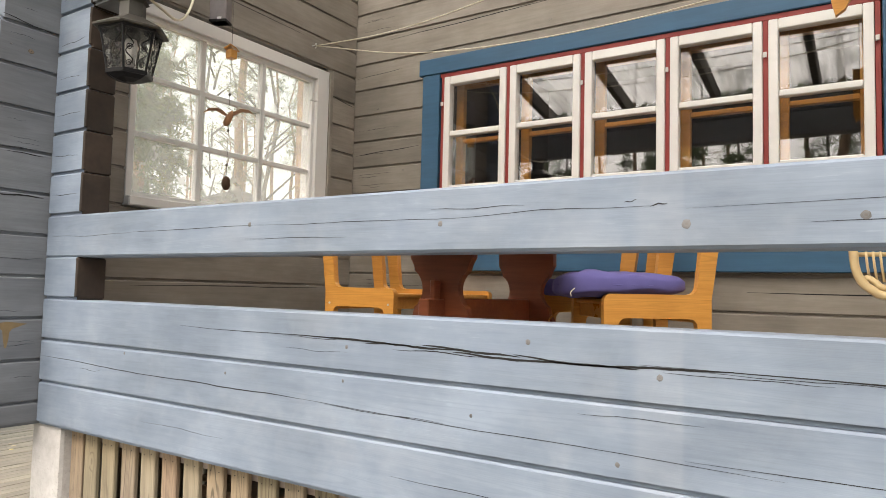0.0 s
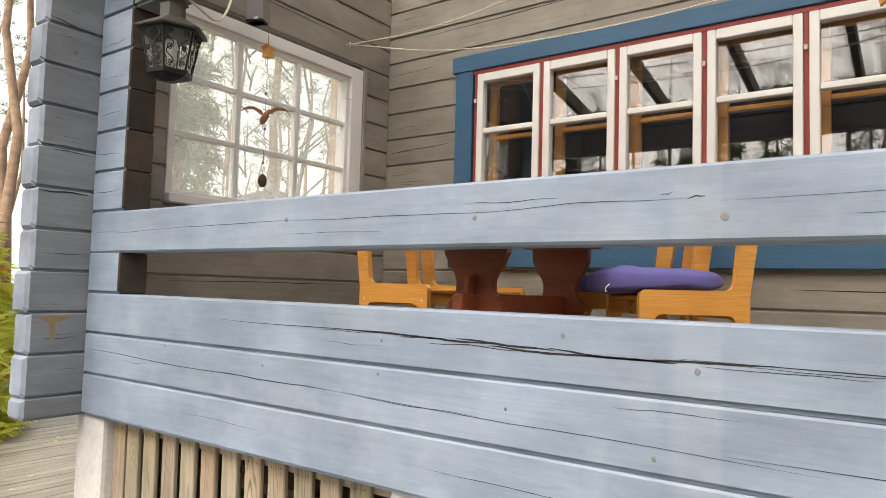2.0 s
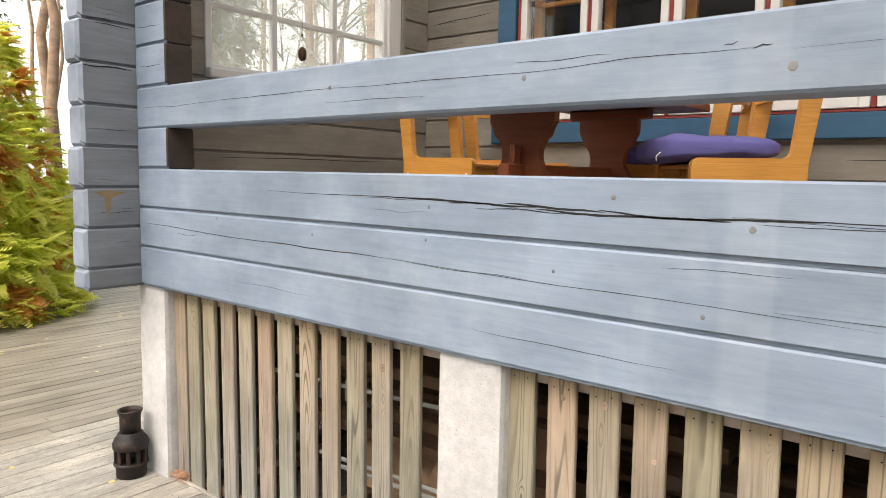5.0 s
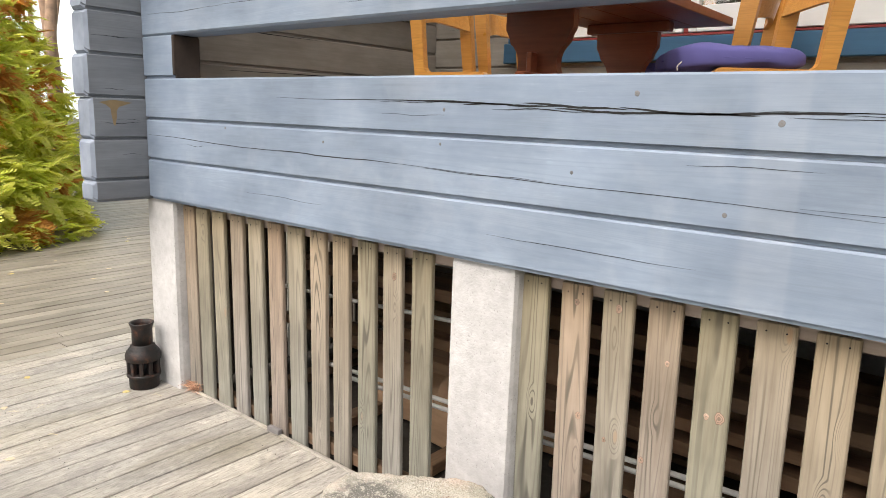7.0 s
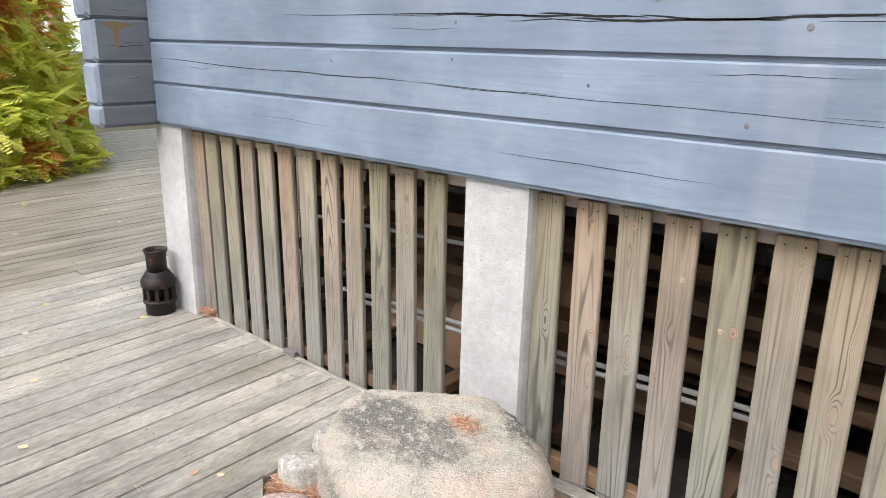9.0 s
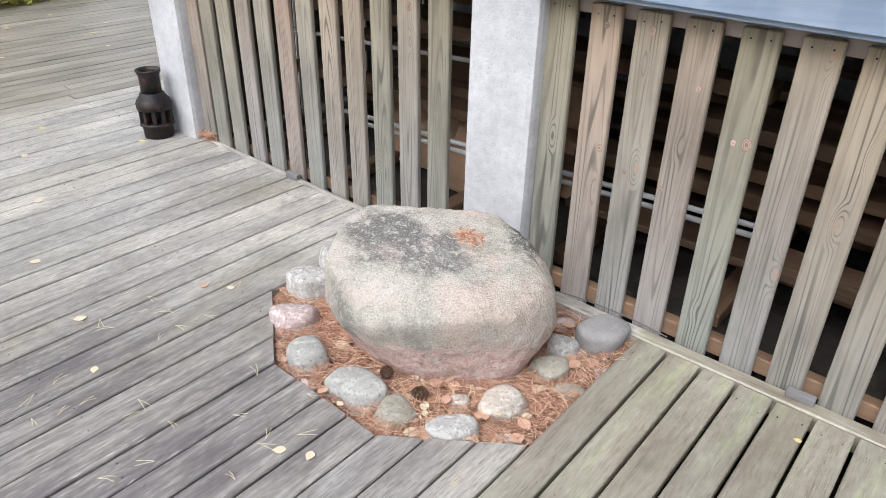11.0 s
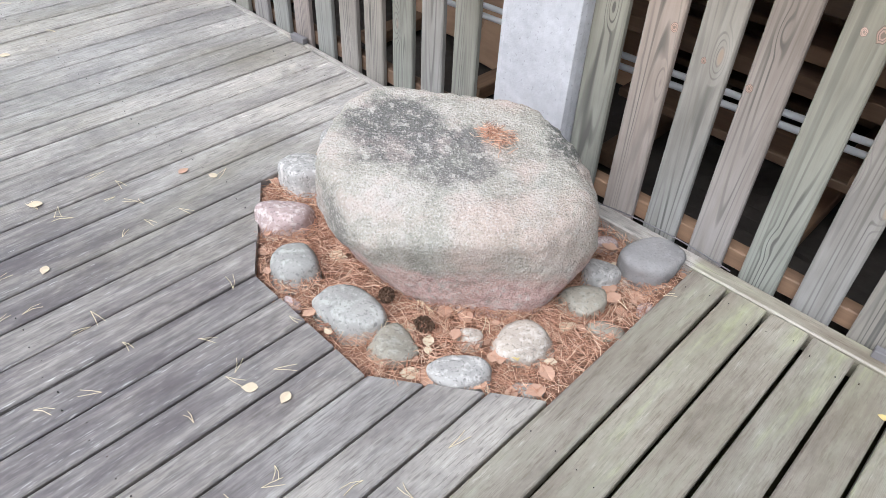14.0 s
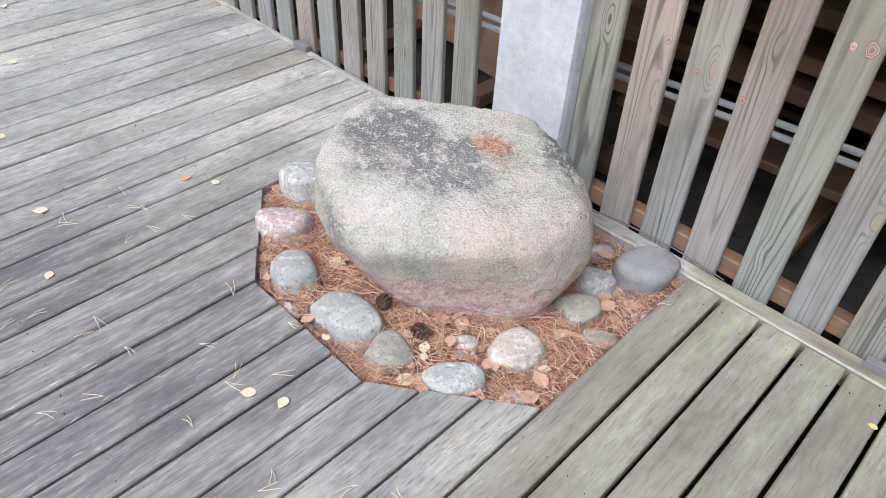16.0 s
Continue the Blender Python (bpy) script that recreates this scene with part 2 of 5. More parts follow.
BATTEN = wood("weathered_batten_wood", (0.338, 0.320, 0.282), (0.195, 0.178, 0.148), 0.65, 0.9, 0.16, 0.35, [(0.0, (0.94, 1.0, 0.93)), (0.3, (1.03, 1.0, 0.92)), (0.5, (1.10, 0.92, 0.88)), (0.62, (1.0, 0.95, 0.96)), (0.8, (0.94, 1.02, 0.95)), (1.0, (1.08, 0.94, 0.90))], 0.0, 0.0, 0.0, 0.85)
LUMBER = wood("raw_lumber", (0.27, 0.165, 0.095), (0.13, 0.08, 0.048), 0.7, 0.8, 0.5, 0.4)
PINE = wood("varnished_pine", (0.74, 0.36, 0.085), (0.55, 0.235, 0.045), 0.3, 0.8, 0.12, 0.2, None, 0.3)
REDWOOD = wood("red_stained_wood", (0.34, 0.095, 0.038), (0.20, 0.052, 0.022), 0.33, 0.8, 0.12, 0.25)
BLUE = wood("blue_trim_paint", (0.036, 0.122, 0.225), (0.028, 0.098, 0.182), 0.5, 0.8, 0.08, 0.2)
RED = plain("red_bead_paint", (0.28, 0.035, 0.03), 0.5)
WHITE = plain("white_frame_paint", (0.78, 0.78, 0.765), 0.42, 0, 0.04, 20)
CONCRETE, n, l, p = shader("concrete")
v, _ = coords(n, l)
k1, k2, k3 = noise_tex(n, l, v, 130, 2, 0.5), noise_tex(n, l, v, 5, 5, 0.65), noise_tex(n, l, v, 34, 5, 0.7)
c = ramp(n, l, k2, [(0.3, (0.42, 0.415, 0.415)), (0.7, (0.58, 0.575, 0.57))])
c = mix(n, l, ramp(n, l, k3, [(0.35, (0.35, 0.35, 0.35)), (0.6, (0, 0, 0))]), c, (0.30, 0.295, 0.285))
c = mix(n, l, ramp(n, l, k1, [(0.27, (0.5, 0.5, 0.5)), (0.35, (0, 0, 0))]), c, (0.20, 0.19, 0.18))
l.new(c, p.inputs["Base Color"])
p.inputs["Roughness"].default_value = 0.9
bump(n, l, p, mix(n, l, 0.5, k1, k3), 0.7, 0.004)
IRON = plain("black_iron", (0.02, 0.02, 0.022), 0.45, 0.7, 0.2, 30)
SOIL = plain("dark_soil", (0.05, 0.042, 0.034), 0.95, 0, 0.5, 30, 0.8)
CUSHION = plain("purple_cushion_cloth", (0.118, 0.108, 0.31), 0.9, 0, 0.12, 8, 0.3)
PIPE = plain("white_plastic_pipe", (0.62, 0.62, 0.6), 0.4, 0, 0.06)
CREAM = plain("cream_cord", (0.72, 0.68, 0.56), 0.7, 0, 0.08)
UNLIT_ROOM = plain("unlit_room_black", (0.03, 0.026, 0.022), 0.8)


# ---- building helpers ----
def to_mesh(name, bm, material, smooth=False):
    me = bpy.data.meshes.new(name)
    bmesh.ops.recalc_face_normals(bm, faces=bm.faces)
    bm.to_mesh(me)
    bm.free()
    for m in material if isinstance(material, (list, tuple)) else [material]:
        me.materials.append(m)
    if smooth:
        for f in me.polygons:
            f.use_smooth = True
    return me


def part(name, bm, material, parent=None, label="", m=None, smooth=False):
    me = bm if isinstance(bm, bpy.types.Mesh) else to_mesh(name, bm, material, smooth)
    ob = new(name, me)
    ob.parent = parent
    if m is not None:
        ob.matrix_basis = m
    return tagged(ob, label)


def empty(name, m=None, label="", category="", group="", kind=""):
    ob = new(name)
    ob.empty_display_size = 0.1
    if m is not None:
        ob.matrix_basis = m
    return tagged(ob, label, category, group, kind)


def box_bm(x0, x1, y0, y1, z0, z1, bev=0.0, bm=None, segs=1):
    bm = bm or bmesh.new()
    vs = bmesh.ops.create_cube(bm, size=1)["verts"]
    for v in vs:
        v.co = ((x0 + x1) / 2 + v.co.x * (x1 - x0), (y0 + y1) / 2 + v.co.y * (y1 - y0), (z0 + z1) / 2 + v.co.z * (z1 - z0))
    if bev:
        es = list({e for v in vs for e in v.link_edges})
        bmesh.ops.bevel(bm, geom=es, offset=bev, segments=segs, affect="EDGES", profile=0.6)
    return bm


def prism_bm(outline, y0, y1, bm=None):
    """A flat outline in x and z, given a depth along y."""
    bm = bm or bmesh.new()
    a = [bm.verts.new((x, y0, z)) for x, z in outline]
    b = [bm.verts.new((x, y1, z)) for x, z in outline]
    bm.faces.new(a)
    bm.faces.new(b[::-1])
    k = len(outline)
    for i in range(k):
        bm.faces.new((a[i], b[i], b[(i + 1) % k], a[(i + 1) % k]))
    return bm


def lathe_bm(profile, segs=24, bm=None, at=(0, 0, 0)):
    """A turned shape round z, from rows of radius and height."""
    bm = bm or bmesh.new()
    rings = []
    for r, z in profile:
        rings.append([bm.verts.new((at[0] + r * math.cos(2 * math.pi * i / segs), at[1] + r * math.sin(2 * math.pi * i / segs), at[2] + z)) for i in range(segs)])
    for p, q in zip(rings, rings[1:]):
        for i in range(segs):
            bm.faces.new((p[i], p[(i + 1) % segs], q[(i + 1) % segs], q[i]))
    bm.faces.new(rings[0][::-1])
    bm.faces.new(rings[-1])
    return bm


def tube_bm(points, r, segs=8, bm=None):
    """A round bar along a line of points; r is one radius or one for each point."""
    bm = bm or bmesh.new()
    pts = [Vector(p) for p in points]
    rs = r if isinstance(r, (list, tuple)) else [r] * len(pts)
    rings, up = [], Vector((0.13, 0.27, 0.95)).normalized()
    for i, p in enumerate(pts):
        d = (pts[min(i + 1, len(pts) - 1)] - pts[max(i - 1, 0)]).normalized()
        a = d.cross(up)
        a = a.normalized() if a.length > 1e-3 else d.orthogonal().normalized()
        b = d.cross(a)
        rings.append([bm.verts.new(p + rs[i] * (math.cos(2 * math.pi * k / segs) * a + math.sin(2 * math.pi * k / segs) * b)) for k in range(segs)])
    for p, q in zip(rings, rings[1:]):
        for k in range(segs):
            bm.faces.new((p[k], p[(k + 1) % segs], q[(k + 1) % segs], q[k]))
    bm.faces.new(rings[0][::-1])
    bm.faces.new(rings[-1])
    return bm


def smooth_line(points, steps=6):
    """Points on a curve through the given ones."""
    p = [Vector(q) for q in points]
    p = [2 * p[0] - p[1], *p, 2 * p[-1] - p[-2]]
    out = []
    for i in range(1, len(p) - 2):
        a, b, c, d = p[i - 1:i + 3]
        for s in range(steps):
            t = s / steps
            out.append(0.5 * (2 * b + (c - a) * t + (2 * a - 5 * b + 4 * c - d) * t * t + (3 * b - a - 3 * c + d) * t ** 3))
    return [*out, p[-2]]


MESHES = {}


def beam_mesh(length, h, d, cham, mats, key):
    """A squared log along x, its front at y = 0: long edges chamfered, ends slightly chamfered too. Faces at the ends take mats[1]."""
    k = (round(length, 3), round(h, 3), round(d, 3), round(cham, 4), key)
    if k not in MESHES:
        bm = bmesh.new()
        c, e = cham, 0.014 if key == "grey" else cham * 0.7
        prof = [(c, 0), (d - c, 0), (d, c), (d, h - c), (d - c, h), (c, h), (0, h - c), (0, c)]
        if key in ("blue", "grey", "taupe", "head", "end"):     # a square step under the face makes the shadow joint
            prof = [(0.012, 0), (d - c, 0), (d, c), (d, h - c), (d - c, h), (0.005, h), (0, h - 0.006), (0, 0.013), (0.012, 0.011)]
        np_ = len(prof)
        def ring(x, s):
            return [bm.verts.new((x, d / 2 + (y - d / 2) * (1 - 2 * s / d), h / 2 + (z - h / 2) * (1 - 2 * s / h))) for y, z in prof]
        rings = [ring(0, e), ring(e, 0), ring(length - e, 0), ring(length, e)]
        for s, (p, q) in enumerate(zip(rings, rings[1:])):
            for i in range(np_):
                bm.faces.new((p[i], q[i], q[(i + 1) % np_], p[(i + 1) % np_])).material_index = 1 if (s == 2 or (s == 0 and key == "grey")) and len(mats) > 1 else 0
        bm.faces.new(rings[0]).material_index = 1 if len(mats) > 1 else 0
        bm.faces.new(rings[3]).material_index = 1 if len(mats) > 1 else 0
        MESHES[k] = to_mesh("log", bm, mats)
    return MESHES[k]


def log(parent, mats, key, x, y, z, length, h, d=0.13, turn=0, cham=0.008, name="log"):
    mats = mats if isinstance(mats, (list, tuple)) else [mats]
    ob = new(name, beam_mesh(length, h, d, cham, mats, key))
    ob.parent = parent
    ob.matrix_basis = pose(x, y, z, 0, 0, turn)
    return ob


def crack(parent, x0, x1, z0, z1, y, width, seed, wall="y"):
    """A drying crack: a thin dark ragged sliver along a log's face."""
    rnd = random.Random(seed)
    bm, k = bmesh.new(), 26
    top, bot, dz = [], [], 0.0
    for i in range(k + 1):
        u = i / k
        dz += rnd.uniform(-1, 1) * 0.0009
        x, z = x0 + (x1 - x0) * u, z0 + (z1 - z0) * u + dz * math.sin(math.pi * u) + 0.0015 * math.sin(u * 9 + seed)
        w = width * (0.15 + math.sin(math.pi * u) ** 0.6 * rnd.uniform(0.65, 1.0)) / 2
        co = (lambda zz: (x, y, zz)) if wall == "y" else (lambda zz: (y, x, zz))
        top.append(bm.verts.new(co(z + w)))
        bot.append(bm.verts.new(co(z - w)))
    for i in range(k):
        bm.faces.new((bot[i], bot[i + 1], top[i + 1], top[i]))
    return part("crack", bm, CRACK, parent)


# ---- ground and decks ----
H, Z0, TH = 0.178, 0.900, 0.13       # log height, underside of the lowest log, log thickness
BACK, RIGHT, TOP = 2.013, 5.2, 3.6   # back wall's face, far end of the porch, eaves
bm = bmesh.new()
bmesh.ops.create_grid(bm, x_segments=60, y_segments=60, size=120)
for v in bm.verts:
    r = max(0.0, math.hypot(v.co.x, v.co.y) - 9)
    v.co.z = -0.22 + 0.012 * r * noise.noise(v.co * 0.08)
GROUND = plain("forest_floor", (0.085, 0.08, 0.04), 0.95, 0, 0.5, 3.0, 0.8)
tagged(part("ground", bm, GROUND), "brown needle-strewn forest floor", "ground", "", "structure")

deck = tagged(new("deck", bpy.data.meshes.new("deck")), "weathered grey plank deck", "deck", "", "structure")
PIT = [(1.449, -0.531), (1.742, -0.75), (2.132, -0.755), (2.424, -0.539)]


def pit_edge(x):
    """The front edge of the pit round the boulder at x."""
    for (xa, ya), (xb, yb) in zip(PIT, PIT[1:]):
        if xa <= x <= xb:
            return ya + (yb - ya) * (x - xa) / (xb - xa)
    return None


def plank_bm(w, ya, yl, yr, th=0.028, c=0.003):
    """A board along x from -ya to its far end, which may be cut aslant; its grain runs along x."""
    bm = bmesh.new()
    prof = [(0, -th), (w, -th), (w, -c), (w - c, 0), (c, 0), (0, -c)]
    a = [bm.verts.new((ya, y, z)) for y, z in prof]
    b = [bm.verts.new((yl + (yr - yl) * y / w, y, z)) for y, z in prof]
    bm.faces.new(a[::-1])
    bm.faces.new(b)
    for i in range(6):
        bm.faces.new((a[i], a[(i + 1) % 6], b[(i + 1) % 6], b[i]))
    return bm


PITCH = 0.0975
NEAR, FAR = -3.6, 0.012
LEFT_PITCH = 0.1027
for i in range(-32, 26):
    # wider boards beyond the pit's far corner, a broader one at the corner itself
    x = 2.424 + i * PITCH if i >= -10 else 1.322 + (i + 11) * LEFT_PITCH
    w = (PITCH if i >= -10 else (0.127 if i == -11 else LEFT_PITCH)) - (0.009 if i >= 0 else 0.006)
    rnd = random.Random(i)
    split = rnd.uniform(-3.0, -1.9)
    e0, e1 = pit_edge(x + 0.003), pit_edge(x + w)
    # local x runs along world y, local y along -x, so that the board's left end of the cut comes last
    out = (FAR if i >= -10 else 0.034 + 0.018 * (1.37 - x)) if x + w > -0.085 else 6.0
    far = (out, out) if e0 is None or e1 is None or not (1.44 <= x and x + w <= 2.43) else (e1, e0)
    for ya, yl, yr in ((split + 0.002, far[0], far[1]), (NEAR, split - 0.002, split - 0.002)):
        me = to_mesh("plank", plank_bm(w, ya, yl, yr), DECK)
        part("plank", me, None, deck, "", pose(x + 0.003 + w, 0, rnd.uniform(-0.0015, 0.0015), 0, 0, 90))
log(deck, DECK, "deckedge_thin", -0.08, 0.064, -0.055, 1.47, 0.06, 0.022, -1.03, 0.004, "edge_board")
log(deck, DECK, "deckedge", 1.375, 0.016, -0.055, 4.0, 0.06, 0.05, 0, 0.004, "edge_board")
deck_far = tagged(new("deck_far", bpy.data.meshes.new("deck_far")), "damp brown plank deck", "deck", "", "structure")
for i in range(60):
    x = -0.838 - (i + 1) * PITCH
    rnd = random.Random(900 + i)
    start = -3.6 if x > -3.3 else 0.3 + (-3.4 - x) * 0.7
    cut = start + rnd.uniform(2.4, 3.6)
    for ya, yb in ((start, cut - 0.002), (cut + 0.002, 9.0)):
        part("plank", to_mesh("plank", plank_bm(PITCH - 0.006, ya, yb, yb), DECK_WET), None, deck_far, "", pose(x + PITCH - 0.006, 0, rnd.uniform(-0.002, 0.002) - 0.004, 0, 0, 90))

# ---- front wall with the railing ----
wall_front = tagged(new("wall_front", bpy.data.meshes.new("wall_front")), "blue-grey squared log balustrade with an open slot", "wall", "", "structure")
for k in range(3):
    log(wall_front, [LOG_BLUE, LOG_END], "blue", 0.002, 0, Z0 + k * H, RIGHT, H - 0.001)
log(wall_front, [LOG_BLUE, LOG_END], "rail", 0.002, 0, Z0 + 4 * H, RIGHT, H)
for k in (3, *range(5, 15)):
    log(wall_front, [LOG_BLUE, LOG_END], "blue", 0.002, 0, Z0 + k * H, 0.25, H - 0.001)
wall_left = tagged(new("wall_left", bpy.data.meshes.new("wall_left")), "grey squared log wall with crossing log ends", "wall", "", "structure")
WY0, WY1, WZ0, WZ1 = 0.36, 1.735, 1.90, 2.92      # opening of the small-paned window
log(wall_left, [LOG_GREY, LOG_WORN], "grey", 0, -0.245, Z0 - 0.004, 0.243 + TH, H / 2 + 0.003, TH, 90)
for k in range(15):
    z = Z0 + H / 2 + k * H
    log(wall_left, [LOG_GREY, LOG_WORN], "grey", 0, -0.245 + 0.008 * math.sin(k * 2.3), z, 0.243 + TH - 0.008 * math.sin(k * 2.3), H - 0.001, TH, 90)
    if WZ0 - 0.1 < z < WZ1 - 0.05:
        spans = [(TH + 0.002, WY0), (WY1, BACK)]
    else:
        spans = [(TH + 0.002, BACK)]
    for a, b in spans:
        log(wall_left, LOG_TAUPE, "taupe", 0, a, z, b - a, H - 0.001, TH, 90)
wall_back = tagged(new("wall_back", bpy.data.meshes.new("wall_back")), "taupe squared log house wall", "wall", "", "structure")
BX0, BX1, BZ0, BZ1 = 0.72, 3.06, 1.76, 2.875      # opening of the long casement window
for k in range(16):
    z = Z0 + k * H
    for a, b in ([(-TH, BX0), (BX1, RIGHT)] if BZ0 - 0.1 < z < BZ1 - 0.03 else [(-TH, RIGHT)]):
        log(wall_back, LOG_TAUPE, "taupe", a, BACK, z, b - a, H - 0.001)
floor = part("floor", box_bm(0, RIGHT, TH, BACK, Z0 + H - 0.035, Z0 + H), DECK_WET)
tagged(floor, "grey painted plank porch floor", "floor", "", "structure")
for x0, x1 in ((-0.078, 0.151), (1.755, 1.99), (3.75, 3.98)):
    tagged(part("pillar", box_bm(x0, x1, 0.027, 0.25, -0.2, Z0, 0.02, None, 2), CONCRETE), "rough white-grey concrete foundation pillar", "pillar", "foundation pillars")

# ---- batten skirting ----
BATTEN_KNOTS = []
skirt = empty("batten_skirting", None, "weathered upright wooden battens under the porch", "skirting")
for x in [0.165, *[0.266 + 0.1298 * i for i in range(11)], *[1.993 + 0.1287 * i for i in range(13)], *[4.0 + 0.1287 * i for i in range(8)]]:
    if 1.7 < x < 1.95 or 3.66 < x < 3.98:
        continue
    rnd = random.Random(int(x * 1000))
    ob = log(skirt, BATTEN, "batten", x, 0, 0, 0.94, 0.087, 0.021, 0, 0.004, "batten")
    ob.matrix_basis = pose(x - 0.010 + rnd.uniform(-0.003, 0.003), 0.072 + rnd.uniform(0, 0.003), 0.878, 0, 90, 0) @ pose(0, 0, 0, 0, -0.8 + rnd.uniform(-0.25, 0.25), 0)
    for w in (0.022, 0.066):
        part("nail", lathe_bm([(0.0024, 0), (0.0024, 0.0012)], 6), IRON, ob, "", pose(0.022 + rnd.uniform(-0.004, 0.004), 0.0004, w, 90, 0, 0))
    if 1.98 < x < 2.0 or 2.0 < x < 2.7 or 1.4 < x < 1.5:
        BATTEN_KNOTS.append((ob, x))
# unseen end battens, added to keep daylight out of the crawlspace
light_block = empty("side_skirting", None, "weathered battens added at the porch's ends to block light", "skirting")
for x in (0.02, RIGHT + 0.02):
    for i in range(17):
        ob = log(light_block, BATTEN, "batten", x, 0, 0, 0.94, 0.087, 0.021, 0, 0.004, "batten")
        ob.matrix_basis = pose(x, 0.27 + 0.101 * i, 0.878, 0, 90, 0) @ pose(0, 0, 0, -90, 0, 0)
PALE_WOOD = wood("pale_planed_wood", (0.56, 0.46, 0.40), (0.44, 0.35, 0.29), 0.6, 0.8)
for x0, x1 in ((0.16, 1.75), (1.995, 3.745), (3.985, 5.0)):
    for z, d in ((0.846, 0.045), (-0.005, 0.05)):
        log(skirt, PALE_WOOD if z > 0.5 else LUMBER, "nailer%d" % (z > 0.5), x0, 0.096, z, x1 - x0, d, 0.04, 0, 0.003, "nailer")

# ---- drying cracks and knots on the front logs ----
for i, (x0, x1, z0, z1, w) in enumerate([
        (0.95, 2.05, 1.362, 1.352, 0.004), (1.55, 1.98, 1.362, 1.352, 0.008), (1.80, 2.12, 1.352, 1.350, 0.009), (2.00, 2.30, 1.358, 1.345, 0.010),
        (2.10, 2.45, 1.344, 1.340, 0.010), (2.28, 2.60, 1.350, 1.341, 0.009), (2.42, 2.80, 1.340, 1.352, 0.009), (1.9, 2.2, 1.340, 1.338, 0.005), (2.60, 4.6, 1.352, 1.335, 0.006),
        (0.02, 1.15, 1.190, 1.168, 0.005), (0.95, 1.55, 1.172, 1.165, 0.006), (1.45, 2.9, 1.166, 1.140, 0.003), (2.7, 4.4, 1.150, 1.165, 0.004),
        (1.9, 2.5, 0.990, 0.986, 0.003), (0.75, 1.2, 1.000, 0.996, 0.002), (2.9, 3.9, 0.975, 0.985, 0.003),
        (0.05, 0.62, 1.700, 1.702, 0.003), (0.60, 1.33, 1.703, 1.711, 0.0036), (1.29, 2.10, 1.709, 1.704, 0.003), (2.04, 2.62, 1.704, 1.713, 0.0026), (2.62, 2.66, 1.712, 1.716, 0.006), (2.70, 4.3, 1.704, 1.72, 0.002), (2.56, 2.59, 1.722, 1.728, 0.004)]):
    crack(wall_front, x0, x1, z0, z1, -0.0006, w * 0.62 if w > 0.0075 else w * 0.55, i + 3)
for i, (x0, x1, z0, z1, w) in enumerate([
        (-0.23, -0.02, 1.865, 1.868, 0.007), (-0.21, -0.06, 2.066, 2.072, 0.003), (-0.18, -0.03, 2.05, 2.045, 0.004), (-0.22, -0.01, 1.60, 1.603, 0.002),
        (-0.23, -0.02, 2.62, 2.595, 0.005), (-0.2, -0.02, 1.24, 1.24, 0.002)]):
    crack(wall_left, x0, x1, z0, z1, 0.0006, w, i + 40, "x")
for i, (x0, x1, z0, z1, w) in enumerate([(0.15, 1.0, 1.70, 1.695, 0.004), (0.4, 1.7, 1.50, 1.51, 0.004), (1.75, 2.0, 2.78, 2.75, 0.004), (1.74, 2.0, 2.43, 2.42, 0.003),
                                         (0.6, 1.5, 3.12, 3.10, 0.004), (0.9, 1.9, 3.33, 3.30, 0.004)]):
    crack(wall_left, x0, x1, z0, z1, 0.0006, w, i + 60, "x")
for i, (x0, x1, z0, z1, w) in enumerate([(0.02, 0.55, 2.415, 2.44, 0.005), (0.03, 0.5, 2.03, 2.035, 0.003), (0.3, 1.5, 3.18, 3.21, 0.005), (1.2, 2.6, 3.36, 3.34, 0.004),
                                         (2.5, 4.2, 1.535, 1.53, 0.007), (0.05, 0.6, 1.53, 1.54, 0.003), (0.0, 0.4, 2.95, 2.97, 0.003), (2.9, 4.0, 1.19, 1.2, 0.004)]):
    crack(wall_back, x0, x1, z0, z1, BACK - 0.0006, w, i + 80)
rnd = random.Random(91)
for i in range(10):
    x, L = rnd.uniform(0.05, 3.3), rnd.uniform(0.08, 0.45)
    z = Z0 + rnd.choice((0, 1, 2, 4)) * H + rnd.uniform(0.03, 0.16)
    crack(wall_front, x, x + L, z, z + rnd.uniform(-0.004, 0.004), -0.0006, rnd.uniform(0.0008, 0.0018), 200 + i)
for i in range(9):
    y, L = rnd.uniform(-0.22, -0.08), rnd.uniform(0.05, 0.12)
    z = Z0 + H / 2 + rnd.randrange(10) * H + rnd.uniform(0.03, 0.15)
    crack(wall_left, y, min(y + L, -0.005), z, z + rnd.uniform(-0.003, 0.003), 0.0006, rnd.uniform(0.0008, 0.002), 240 + i, "x")
for i in range(16):
    z = Z0 + rnd.choice((3, 5, 6, 7, 8, 9, 12, 13)) * H + rnd.uniform(0.03, 0.15)
    x, L = rnd.uniform(0.02, 0.25), rnd.uniform(0.1, 0.3)
    crack(wall_back, x, x + L, z, z + rnd.uniform(-0.006, 0.006), BACK - 0.0006, rnd.uniform(0.001, 0.0022), 270 + i)
for i in range(8):
    z = Z0 + (5 + i) * H + 0.07 + rnd.uniform(-0.04, 0.05)
    crack(wall_front, 0.03, 0.22, z, z + rnd.uniform(-0.012, 0.012), -0.0006, rnd.uniform(0.001, 0.003), 290 + i)
KNOT = wood("knot_wood", (0.18, 0.172, 0.17), (0.13, 0.12, 0.115), 0.7, 0.6)
KNOT_BLUE = wood("painted_knot_wood", (0.20, 0.205, 0.215), (0.14, 0.142, 0.148), 0.7, 0.6)
KNOT_PINE = wood("bare_knot_wood", (0.27, 0.21, 0.155), (0.19, 0.14, 0.10), 0.6, 0.6)


